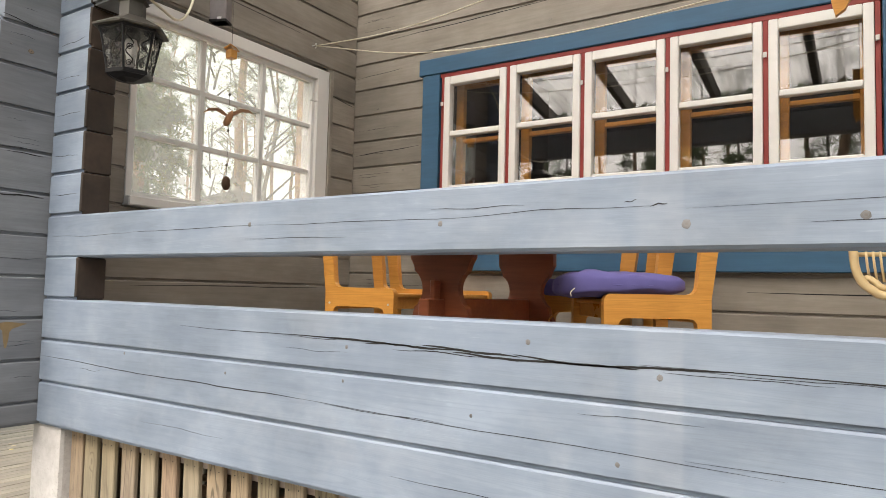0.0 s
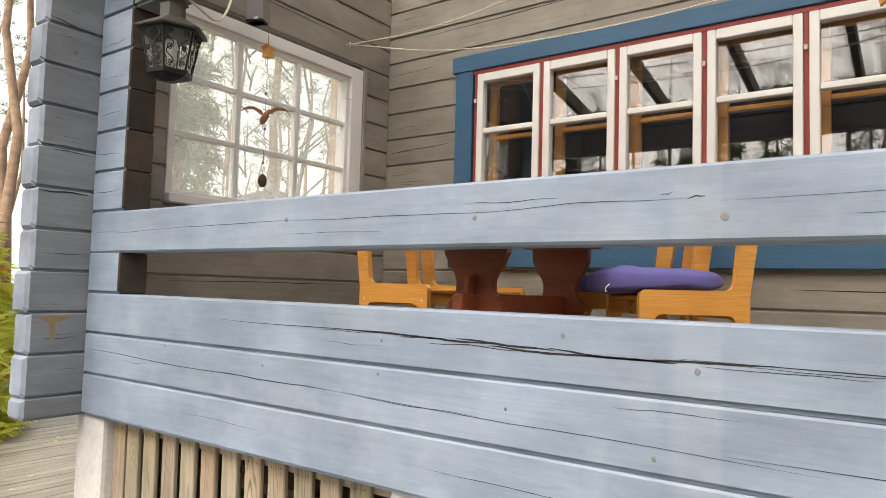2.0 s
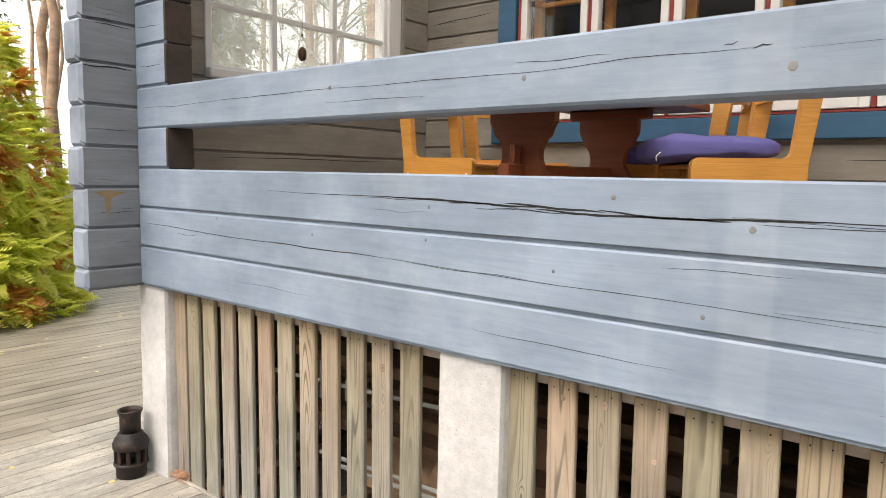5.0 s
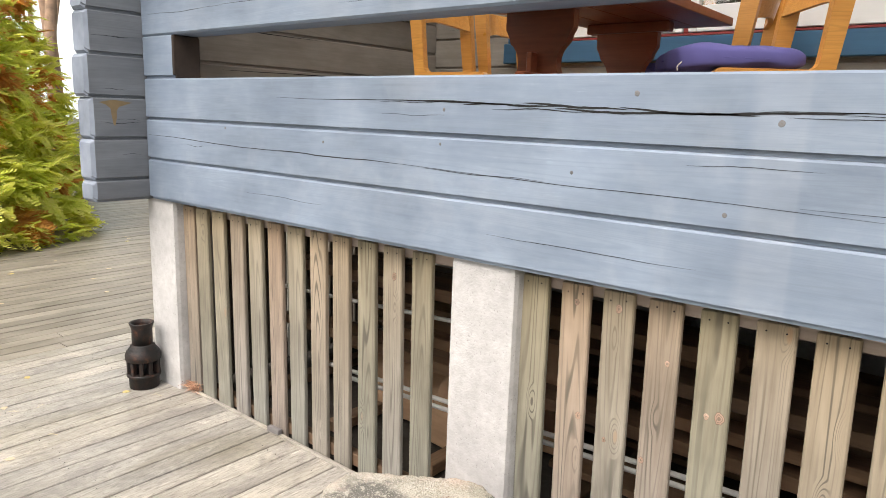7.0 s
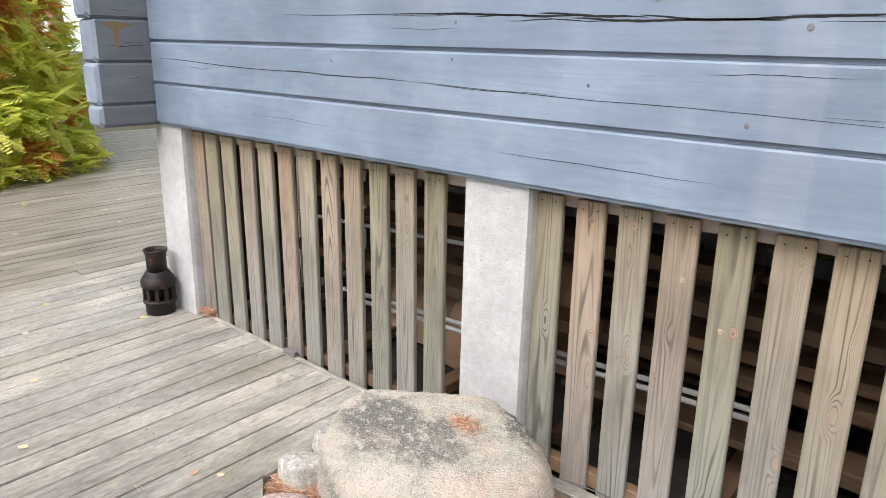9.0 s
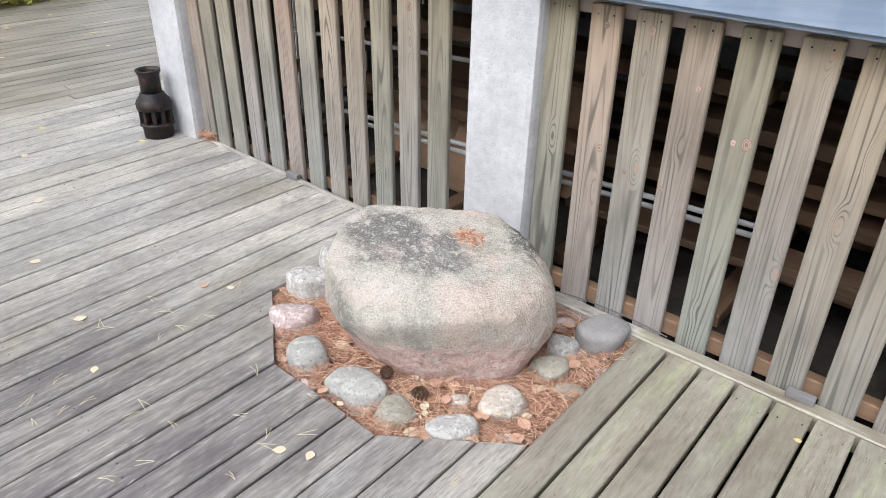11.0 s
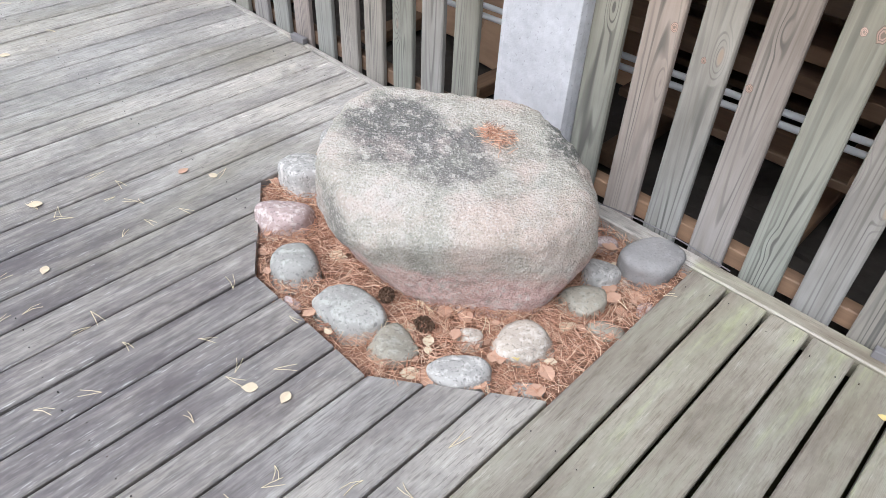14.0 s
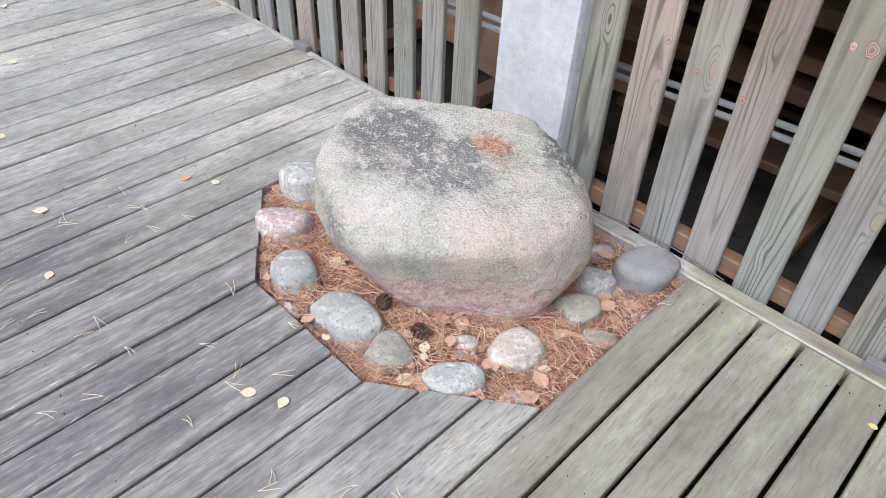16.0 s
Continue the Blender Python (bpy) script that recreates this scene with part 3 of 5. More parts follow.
def knot(parent, x, y, z, r, mats=None, squash=0.75, axis="y"):
    """A knot: a slightly domed oval with darker growth rings."""
    bm = bmesh.new()
    rnd = random.Random(int(x * 977 + z * 613 + r * 9e4))
    a = [(1 + rnd.uniform(-0.12, 0.12)) for _ in range(14)]
    rings = []
    for j, (q, h) in enumerate(((1.0, 0.0), (0.86, -0.0005), (0.66, -0.0009), (0.54, -0.0011), (0.34, -0.0012))):
        rings.append([bm.verts.new((r * q * a[k] * math.cos(k * 0.4488), h, r * q * squash * a[k] * math.sin(k * 0.4488))) for k in range(14)])
    for j, (p, q) in enumerate(zip(rings, rings[1:])):
        for k in range(14):
            bm.faces.new((p[k], p[(k + 1) % 14], q[(k + 1) % 14], q[k])).material_index = j % 2
    bm.faces.new(rings[-1]).material_index = 0
    return part("knot", bm, mats or [KNOT, KNOT_BLUE], parent, "", pose(x, y - 0.0004, z, 0, 0, 0 if axis == "y" else 90))


KNOT_FRESH = wood("pink_knot_wood", (0.52, 0.35, 0.27), (0.40, 0.25, 0.18), 0.5, 0.6)
KNOT_RIM = wood("dark_knot_rim", (0.12, 0.092, 0.068), (0.085, 0.064, 0.046), 0.7, 0.6)
for x, z, r in ((2.702, 1.668, 0.011), (3.04, 1.675, 0.010), (1.29, 1.712, 0.008), (2.05, 1.690, 0.008), (2.645, 1.325, 0.008), (2.32, 1.385, 0.007), (1.73, 1.335, 0.006),
                (2.16, 1.185, 0.005), (1.20, 1.215, 0.005), (1.72, 1.235, 0.005), (2.55, 1.12, 0.006), (0.62, 1.24, 0.005), (3.15, 1.37, 0.010), (3.13, 1.29, 0.009)):
    knot(wall_front, x, 0, z, r * 0.9, None, 1.1)
# the few large knots, fresh-coloured, at the places where they sit
for bx, u, w, r in ((2.508, 0.265, 0.067, 0.017), (2.508, 0.268, 0.036, 0.009), (2.122, 0.375, 0.073, 0.012), (2.25, 0.045, 0.047, 0.013), (1.434, 0.10, 0.055, 0.015), (2.25, 0.42, 0.030, 0.008),
                    (2.122, 0.05, 0.05, 0.010), (2.379, 0.16, 0.06, 0.009), (2.379, 0.44, 0.012, 0.010)):
    ob = min(BATTEN_KNOTS, key=lambda q: abs(q[1] - bx))[0]
    knot(ob, 0, 0, u + w, r, [KNOT_PINE, KNOT_FRESH], 0.75).matrix_basis = pose(u, -0.0004, w, 0, 0, 0)
for y, z, r in ((-0.11, 2.49, 0.012), (-0.19, 2.5, 0.005), (-0.06, 1.0, 0.005)):
    knot(wall_left, 0, y, z, r, [KNOT_RIM, KNOT_PINE] if r > 0.01 else None, 0.8, "x").matrix_basis = pose(0.0005, y, z, 0, 0, 90)
for x, z in ((0.42, 2.29), (0.3, 3.23), (1.45, 3.09), (2.2, 3.27), (0.2, 2.72), (3.4, 1.58), (2.75, 1.34)):
    knot(wall_back, x, BACK, z, 0.009, [KNOT, LOG_TAUPE])
RESIN = plain("ochre_resin", (0.24, 0.17, 0.085), 0.5, 0, 0.4, 40, 0.4)
bm = bmesh.new()
rnd = random.Random(5)
top = [(-0.205, 1.325), (-0.17, 1.332), (-0.14, 1.336), (-0.10, 1.331), (-0.06, 1.326), (-0.085, 1.318), (-0.115, 1.306), (-0.128, 1.29), (-0.132, 1.262),
       (-0.138, 1.226), (-0.147, 1.228), (-0.149, 1.268), (-0.155, 1.3), (-0.175, 1.316)]
bm.faces.new([bm.verts.new((0.0008, y + rnd.uniform(-0.003, 0.003), z)) for y, z in top])
part("resin_stain", bm, RESIN, wall_left, "ochre resin run on the log")

# ---- windows ----
def glass(name, veil=0.0, tint=(1, 1, 1), base=0.04):
    m, n, l, p = shader(name)
    n.remove(p)
    out = n["Material Output"]
    tr, gl, mx, fr = n.new("ShaderNodeBsdfTransparent"), n.new("ShaderNodeBsdfGlossy"), n.new("ShaderNodeMixShader"), n.new("ShaderNodeLayerWeight")
    tr.inputs[0].default_value = (*tint, 1)
    gl.inputs["Roughness"].default_value = 0.015
    fr.inputs[0].default_value = 0.5
    pw, ma = n.new("ShaderNodeMath"), n.new("ShaderNodeMath")
    pw.operation, pw.inputs[1].default_value = "POWER", 4.0
    ma.operation, ma.inputs[1].default_value, ma.inputs[2].default_value = "MULTIPLY_ADD", 1 - base, base
    l.new(fr.outputs["Facing"], pw.inputs[0])
    l.new(pw.outputs[0], ma.inputs[0])
    l.new(ma.outputs[0], mx.inputs[0])
    l.new(tr.outputs[0], mx.inputs[1])
    l.new(gl.outputs[0], mx.inputs[2])
    last = mx.outputs[0]
    if veil:
        df, m2 = n.new("ShaderNodeBsdfTranslucent"), n.new("ShaderNodeMixShader")
        df.inputs[0].default_value = (0.9, 0.9, 0.88, 1)
        v, _ = coords(n, l, (1, 1, 1))
        f = noise_tex(n, l, v, 6, 4)
        r = n.new("ShaderNodeMapRange")
        r.inputs["To Min"].default_value, r.inputs["To Max"].default_value = veil * 0.6, veil * 1.4
        l.new(f, r.inputs["Value"])
        l.new(r.outputs[0], m2.inputs[0])
        l.new(last, m2.inputs[1])
        l.new(df.outputs[0], m2.inputs[2])
        last = m2.outputs[0]
    l.new(last, out.inputs["Surface"])
    return m


# the side window's white veil stands for outdoor mist and overexposure
GLASS, VEILED = glass("window_glass", 0, (1, 1, 1), 0.18), glass("mist_veiled_glass", 0.25)


def bar(parent, name, mat, x0, x1, y0, y1, z0, z1, bev=0.003, label=""):
    return part(name, box_bm(x0, x1, y0, y1, z0, z1, bev), mat, parent, label)


def pane(parent, mat, x0, x1, y0, y1, z0, z1):
    ob = part("pane", box_bm(x0, x1, y0, y1, z0, z1), mat, parent)
    ob.visible_shadow = False
    return ob


# small-paned window in the side wall
w1 = tagged(new("window_1", bpy.data.meshes.new("window_1")), "white-painted nine-pane wooden window", "window", "", "structure")
cols, rows = [0.375, 0.78, 1.205, 1.625], [1.945, 2.245, 2.54, 2.836]
bar(w1, "window_frame", WHITE, -0.12, 0.012, 1.63, WY1, WZ0, WZ1)
bar(w1, "window_frame", WHITE, -0.12, 0.008, WY0 - 0.012, 0.385, WZ0, WZ1)
bar(w1, "window_frame", WHITE, -0.12, 0.010, WY0, WY1, 2.85, WZ1)
bar(w1, "window_frame", WHITE, -0.07, -0.012, 1.605, 1.635, 1.94, 2.86)
bar(w1, "window_frame", WHITE, -0.07, -0.010, 0.38, 1.62, 2.825, 2.856)
bar(w1, "window_frame", WHITE, -0.07, -0.010, 0.38, 1.62, 1.93, 1.955)
bar(w1, "window_sill", WHITE, -0.10, 0.045, WY0 - 0.012, WY1, 1.882, 1.93, 0.006)
for y in cols[1:3]:
    bar(w1, "mullion", WHITE, -0.058, -0.018, y - 0.016, y + 0.016, 1.95, 2.84)
for z in rows[1:3]:
    bar(w1, "glazing_bar", WHITE, -0.055, -0.021, 0.38, 1.62, z - 0.013, z + 0.013)
for i in range(3):
    for j in range(3):
        pane(w1, VEILED, -0.041, -0.037, cols[i], cols[i + 1], rows[j], rows[j + 1])
bar(w1, "latch", WHITE, 0.012, 0.032, 1.555, 1.61, 2.692, 2.700, 0.002)
tagged(bar(w1, "window_trim", LOG_TAUPE, 0.002, 0.02, WY1 + 0.003, WY1 + 0.035, 1.88, 2.93), "")

# long casement window in the house wall
w2 = tagged(new("window_2", bpy.data.meshes.new("window_2")), "row of five white casements with red beads and blue trim", "window", "", "structure")
YF = BACK - 0.035
bar(w2, "window_trim", BLUE, 0.566, 3.24, YF - 0.012, BACK + 0.02, 2.872, 2.975, 0.004)
bar(w2, "window_trim", BLUE, 0.592, 0.72, YF - 0.006, BACK + 0.02, 1.749, 2.871, 0.004)
bar(w2, "window_trim", BLUE, 3.065, 3.21, YF - 0.006, BACK + 0.02, 1.749, 2.871, 0.004)
bar(w2, "window_trim", BLUE, 0.566, 3.24, YF - 0.010, BACK + 0.02, 1.632, 1.747, 0.004)
bar(w2, "red_bead", RED, 0.722, 3.062, YF + 0.001, YF + 0.02, 2.845, 2.870, 0.002)
bar(w2, "red_bead", RED, 0.722, 3.062, YF - 0.003, YF + 0.02, 1.749, 1.761, 0.002)
edges = [0.745, 1.205, 1.668, 2.130, 2.592, 3.048]
for x in edges:
    bar(w2, "red_bead", RED, x - 0.012, x + 0.010, YF + 0.002, YF + 0.02, 1.763, 2.844, 0.002)
for i in range(5):
    a, b = edges[i] + 0.012, edges[i + 1] - 0.014
    sash = part("casement", box_bm(a, a + 0.043, YF - 0.008, YF + 0.045, 1.765, 2.842, 0.004), WHITE, w2, "white casement frame")
    for x0, x1, z0, z1, d in ((b - 0.043, b, 1.765, 2.842, 0), (a + 0.044, b - 0.044, 2.790, 2.842, 0), (a + 0.044, b - 0.044, 1.765, 1.892, 0),
                              (a + 0.044, b - 0.044, 2.465, 2.497, 0.006), (a + 0.044, b - 0.044, 2.130, 2.160, 0.006)):
        bar(sash, "sash_bar", WHITE, x0, x1, YF - 0.008 + d, YF + 0.044, z0, z1, 0.004)
    for z0, z1 in ((1.892, 2.130), (2.160, 2.465), (2.497, 2.790)):
        pane(sash, GLASS, a + 0.047, b - 0.047, YF + 0.018, YF + 0.022, z0, z1)
    # inner pine frame
    for x0, x1, z0, z1 in ((a + 0.02, a + 0.075, 1.86, 2.82), (b - 0.06, b - 0.015, 1.86, 2.82), (a + 0.076, b - 0.061, 2.440, 2.466), (a + 0.076, b - 0.061, 2.79, 2.82),
                           (a + 0.076, b - 0.061, 1.86, 1.91), (a + 0.076, b - 0.061, 2.09, 2.13)):
        bar(w2, "inner_frame", PINE, x0, x1, BACK + 0.075, BACK + 0.115, z0, z1, 0.004, "varnished pine inner frame")
    bar(sash, "hinge", PIPE, edges[i + 1] - 0.01 if i else edges[0] - 0.006, edges[i + 1] + 0.006 if i else edges[0] + 0.012, YF - 0.018, YF - 0.009, 2.66, 2.685, 0.002, "small steel hinge")
bar(w2, "inner_sill", PINE, 0.74, 3.05, BACK + 0.03, BACK + 0.125, 1.815, 1.831, 0.002)

# house behind the windows, closed round; the room's darkness is put into near-black walls
room = tagged(new("wall_room", bpy.data.meshes.new("wall_room")), "near-black walls standing for an unlit room", "wall", "", "structure")
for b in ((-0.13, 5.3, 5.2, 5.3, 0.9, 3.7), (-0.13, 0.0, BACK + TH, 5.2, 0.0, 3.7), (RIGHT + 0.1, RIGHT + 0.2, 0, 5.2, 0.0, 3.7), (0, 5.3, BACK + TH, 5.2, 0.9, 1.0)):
    part("panel", box_bm(*b), UNLIT_ROOM, room)
tagged(part("ceiling", box_bm(-0.4, 5.5, BACK - 0.03, 5.4, 3.75, 3.85), UNLIT_ROOM), "near-black ceiling added over the unlit room", "ceiling", "", "structure")
found = tagged(part("wall_foundation", box_bm(-0.1, RIGHT, BACK + 0.01, BACK + 0.12, -0.3, Z0 - 0.002), CONCRETE), "grey concrete foundation wall", "wall", "", "structure")

# ---- porch roof: translucent corrugated sheet on rafters ----
ROOFM, n, l, p = shader("translucent_sheet")
p.inputs["Base Color"].default_value, p.inputs["Roughness"].default_value = (0.8, 0.8, 0.78, 1), 0.35
out = n["Material Output"]
tl, tp, m1, m2 = n.new("ShaderNodeBsdfTranslucent"), n.new("ShaderNodeBsdfTransparent"), n.new("ShaderNodeMixShader"), n.new("ShaderNodeMixShader")
tl.inputs[0].default_value = (0.92, 0.92, 0.9, 1)
m1.inputs[0].default_value, m2.inputs[0].default_value = 0.5, 0.94
l.new(tl.outputs[0], m1.inputs[1])
l.new(tp.outputs[0], m1.inputs[2])
l.new(p.outputs[0], m2.inputs[1])
l.new(m1.outputs[0], m2.inputs[2])
l.new(m2.outputs[0], out.inputs["Surface"])


def roof_z(y):
    return 3.74 - 0.21 * (BACK - y)


bm = bmesh.new()
k = 420
a = [bm.verts.new((-0.45 + 5.9 * i / k, -0.55, roof_z(-0.55) + 0.05 + 0.016 * math.sin(i * 0.9))) for i in range(k + 1)]
b = [bm.verts.new((-0.45 + 5.9 * i / k, BACK, roof_z(BACK) + 0.05 + 0.016 * math.sin(i * 0.9))) for i in range(k + 1)]
for i in range(k):
    bm.faces.new((a[i], a[i + 1], b[i + 1], b[i]))
roof = tagged(part("porch_roof", bm, ROOFM, None, "", None, True), "translucent corrugated plastic porch roof on dark rafters", "roof", "", "structure")
DARKWOOD = wood("dark_rafter_wood", (0.10, 0.085, 0.07), (0.05, 0.042, 0.035), 0.7, 0.8)
slope = math.degrees(math.atan(0.21))
for x in [-0.35 + 0.75 * i for i in range(8)]:
    ob = log(roof, DARKWOOD, "rafter", x, -0.5, roof_z(-0.5) - 0.10, 2.57, 0.12, 0.05, 0, 0.004, "rafter")
    ob.matrix_basis = pose(x, -0.5, roof_z(-0.5) - 0.09, slope, 0, 0) @ pose(0, 0, 0, 0, 0, 90)
for y in (0.25, 1.3):
    log(roof, DARKWOOD, "purlin", -0.4, y, roof_z(y) + 0.005, 5.8, 0.03, 0.045, 0, 0.003, "purlin")
for k in (10, 11):
    log(wall_front, [LOG_GREY, LOG_END], "head", 0.256, 0, Z0 + k * H + 0.002, RIGHT - 0.256, H - 0.007)
end = tagged(new("wall_end", bpy.data.meshes.new("wall_end")), "taupe squared log end wall", "wall", "", "structure")
for k in range(15):
    log(end, LOG_TAUPE, "end", RIGHT + 0.13, TH, Z0 + H / 2 + k * H, BACK - TH, H - 0.007, TH, 90)

# ---- stored lumber and pipes under the porch ----
bm = bmesh.new()
bmesh.ops.create_grid(bm, x_segments=90, y_segments=36, size=0.5)
for v in bm.verts:
    v.co = Vector((2.5 + v.co.x * 5.6, 1.05 + v.co.y * 1.9, -0.10 + 0.04 * noise.noise(Vector((v.co.x * 30, v.co.y * 12, 0)))))
tagged(part("crawlspace_ground", bm, SOIL), "dark gravelly soil under the porch", "soil", "", "structure")
rnd = random.Random(21)
for i in range(34):
    L = rnd.uniform(1.4, 3.0)
    x = rnd.uniform(-0.05, 0.6) if i % 2 else rnd.uniform(1.9, 2.6)
    row, lay = rnd.randrange(7), i % 8
    ob = log(None, LUMBER, "lum%d" % (i % 5), x, 0.36 + 0.19 * row + rnd.uniform(0, 0.05), -0.06 + 0.095 * lay, L, rnd.choice((0.025, 0.045, 0.05)), rnd.uniform(0.09, 0.15), rnd.uniform(-2.5, 2.5), 0.003, "stored_board")
    tagged(ob, "rough brown board stored under the porch", "board", "stored boards")
PLY = wood("brown_plywood", (0.50, 0.33, 0.20), (0.34, 0.21, 0.12), 0.7, 0.4, 0.3, 0.4)
for x, y, w, h, lean, turn in ((0.75, 0.62, 0.52, 0.40, 58, 4), (1.22, 0.56, 0.46, 0.36, 66, -6), (1.30, 0.80, 0.50, 0.62, 80, 3), (0.55, 0.95, 0.60, 0.5, 76, -3)):
    ob = part("plywood_sheet", box_bm(0, w, -h, 0, 0, 0.012, 0.002), PLY)
    ob.matrix_basis = pose(x, y, -0.075, 0, 0, turn) @ pose(0, 0, 0, lean, 0, 0) @ pose(0, h, 0)
    tagged(ob, "brown plywood sheet leaning among stored boards", "panel", "plywood sheets")
for i in range(9):
    ob = log(None, LUMBER, "prop", 0.3 + 0.55 * i, 0.34, -0.1, 1.5, 0.05, 0.07, 90, 0.004, "joist_rest")
    ob.matrix_basis = pose(0.35 + 0.55 * i, 0.34, -0.085, 0, 0, 90)
    tagged(ob, "rough timber sleeper on the crawlspace soil", "timber", "sleepers")
for i, (y, z, x0, x1) in enumerate(((0.335, 0.232, 0.9, 2.62), (0.345, 0.258, 0.85, 2.60), (0.42, 0.52, 0.35, 1.7))):
    tagged(part("plastic_pipe", tube_bm([(x0, y, z - 0.03), ((x0 + x1) / 2, y, z + 0.0), (x1, y, z + 0.035)], 0.009, 10), PIPE, None, "", None, True), "thin white plastic pipe lying on boards", "pipe", "stored pipes")

# ---- boulder, litter and cobbles ----
BOULDER, n, l, p = shader("lichen_granite")
tc = n.new("ShaderNodeTexCoord").outputs["Object"]
g1, g2, g3, g4 = noise_tex(n, l, tc, 210, 3, 0.6), noise_tex(n, l, tc, 11, 6, 0.7), noise_tex(n, l, tc, 3.2, 4, 0.6), noise_tex(n, l, tc, 38, 5, 0.75)
c = ramp(n, l, g2, [(0.34, (0.30, 0.28, 0.225)), (0.5, (0.43, 0.40, 0.33)), (0.66, (0.51, 0.475, 0.41))])
sep = n.new("ShaderNodeSeparateXYZ")
l.new(tc, sep.inputs[0])
# bare pink granite shows low down, where lichen is thin
add = n.new("ShaderNodeMath")
add.operation = "MULTIPLY_ADD"
add.inputs[1].default_value, add.inputs[2].default_value = 0.34, -0.175
l.new(g3, add.inputs[0])
low = n.new("ShaderNodeMath")
low.operation = "SUBTRACT"
l.new(add.outputs[0], low.inputs[0])
l.new(sep.outputs[2], low.inputs[1])
# real pink, lightened to put bounced light on the undercut
pink = ramp(n, l, g4, [(0.35, (0.42, 0.25, 0.215)), (0.52, (0.66, 0.44, 0.385)), (0.68, (0.74, 0.62, 0.575))])
c = mix(n, l, ramp(n, l, low.outputs[0], [(0.0, (0, 0, 0)), (0.035, (0.85, 0.85, 0.85))]), c, pink)
c = mix(n, l, ramp(n, l, g3, [(0.5, (0, 0, 0)), (0.62, (0.45, 0.45, 0.45))]), c, (0.46, 0.33, 0.25))


def blot(centre, radius, color, c, strength=0.85):
    d = n.new("ShaderNodeVectorMath")
    d.operation = "DISTANCE"
    d.inputs[1].default_value = centre
    l.new(tc, d.inputs[0])
    s = n.new("ShaderNodeMath")
    s.operation, s.inputs[1].default_value = "MULTIPLY_ADD", 0.20
    l.new(g2, s.inputs[0])
    l.new(d.outputs["Value"], s.inputs[2])
    k = ramp(n, l, s.outputs[0], [(radius + 0.07, (strength,) * 3), (radius + 0.105, (0, 0, 0))])
    k = mix(n, l, 1.0, k, ramp(n, l, g4, [(0.52, (1, 1, 1)), (0.60, (0.12, 0.12, 0.12))]), "MULTIPLY")
    return mix(n, l, k, c, color)


c = blot((-0.15, 0.03, 0.15), 0.125, (0.14, 0.135, 0.12), c, 0.97)
c = blot((-0.03, -0.03, 0.15), 0.105, (0.16, 0.152, 0.137), c, 0.95)
c = blot((-0.26, -0.12, 0.0), 0.10, (0.20, 0.19, 0.165), c, 0.7)
c = blot((-0.25, -0.18, -0.06), 0.05, (0.22, 0.20, 0.17), c, 0.6)
c = blot((0.22, 0.07, 0.14), 0.06, (0.07, 0.075, 0.065), c)
c = blot((0.06, -0.22, -0.01), 0.025, (0.26, 0.29, 0.25), c, 0.6)
g5 = noise_tex(n, l, tc, 95, 4, 0.7)
c = mix(n, l, ramp(n, l, g1, [(0.36, (0.45, 0.45, 0.45)), (0.46, (0, 0, 0))]), c, (0.14, 0.12, 0.10))
c = mix(n, l, ramp(n, l, g5, [(0.30, (0.75, 0.75, 0.75)), (0.38, (0, 0, 0))]), c, (0.17, 0.155, 0.125))
c = mix(n, l, ramp(n, l, noise_tex(n, l, tc, 6.5, 6, 0.72), [(0.50, (0, 0, 0)), (0.60, (0.4, 0.4, 0.4))]), c, (0.58, 0.47, 0.40))
c = mix(n, l, ramp(n, l, noise_tex(n, l, tc, 8.5, 6, 0.75, 0.5), [(0.36, (0.55, 0.55, 0.55)), (0.45, (0, 0, 0))]), c, (0.27, 0.27, 0.215))
c = mix(n, l, ramp(n, l, g1, [(0.56, (0, 0, 0)), (0.64, (0.55, 0.55, 0.55))]), c, (0.62, 0.58, 0.52))
c = mix(n, l, ramp(n, l, g4, [(0.54, (0, 0, 0)), (0.64, (0.45, 0.45, 0.45))]), c, (0.54, 0.51, 0.45))
l.new(c, p.inputs["Base Color"])
p.inputs["Roughness"].default_value = 0.9
bump(n, l, p, mix(n, l, 0.65, g1, g4), 1.0, 0.014)


def stone_bm(planes, detail, rough, seed, sub=4, power=9):
    """A worn stone: the rounded meeting of some planes (direction and distance from the middle), roughened."""
    bm = bmesh.new()
    bmesh.ops.create_icosphere(bm, subdivisions=sub, radius=1)
    ps = [(Vector(q).normalized(), h) for q, h in planes]
    off = Vector((seed * 3.1, seed * 1.7, seed * 0.9))
    for v in bm.verts:
        d = v.co.normalized()
        s = sum((max(0.0, q.dot(d)) / h) ** power for q, h in ps)
        r = s ** (-1 / power)
        r *= 1 + rough * noise.noise(d * 2.1 + off) + rough * 0.5 * noise.noise(d * 5.5 + off) + detail * noise.noise(d * 16 + off) + detail * 0.6 * noise.noise(d * 34 + off)
        v.co = d * r
    return bm


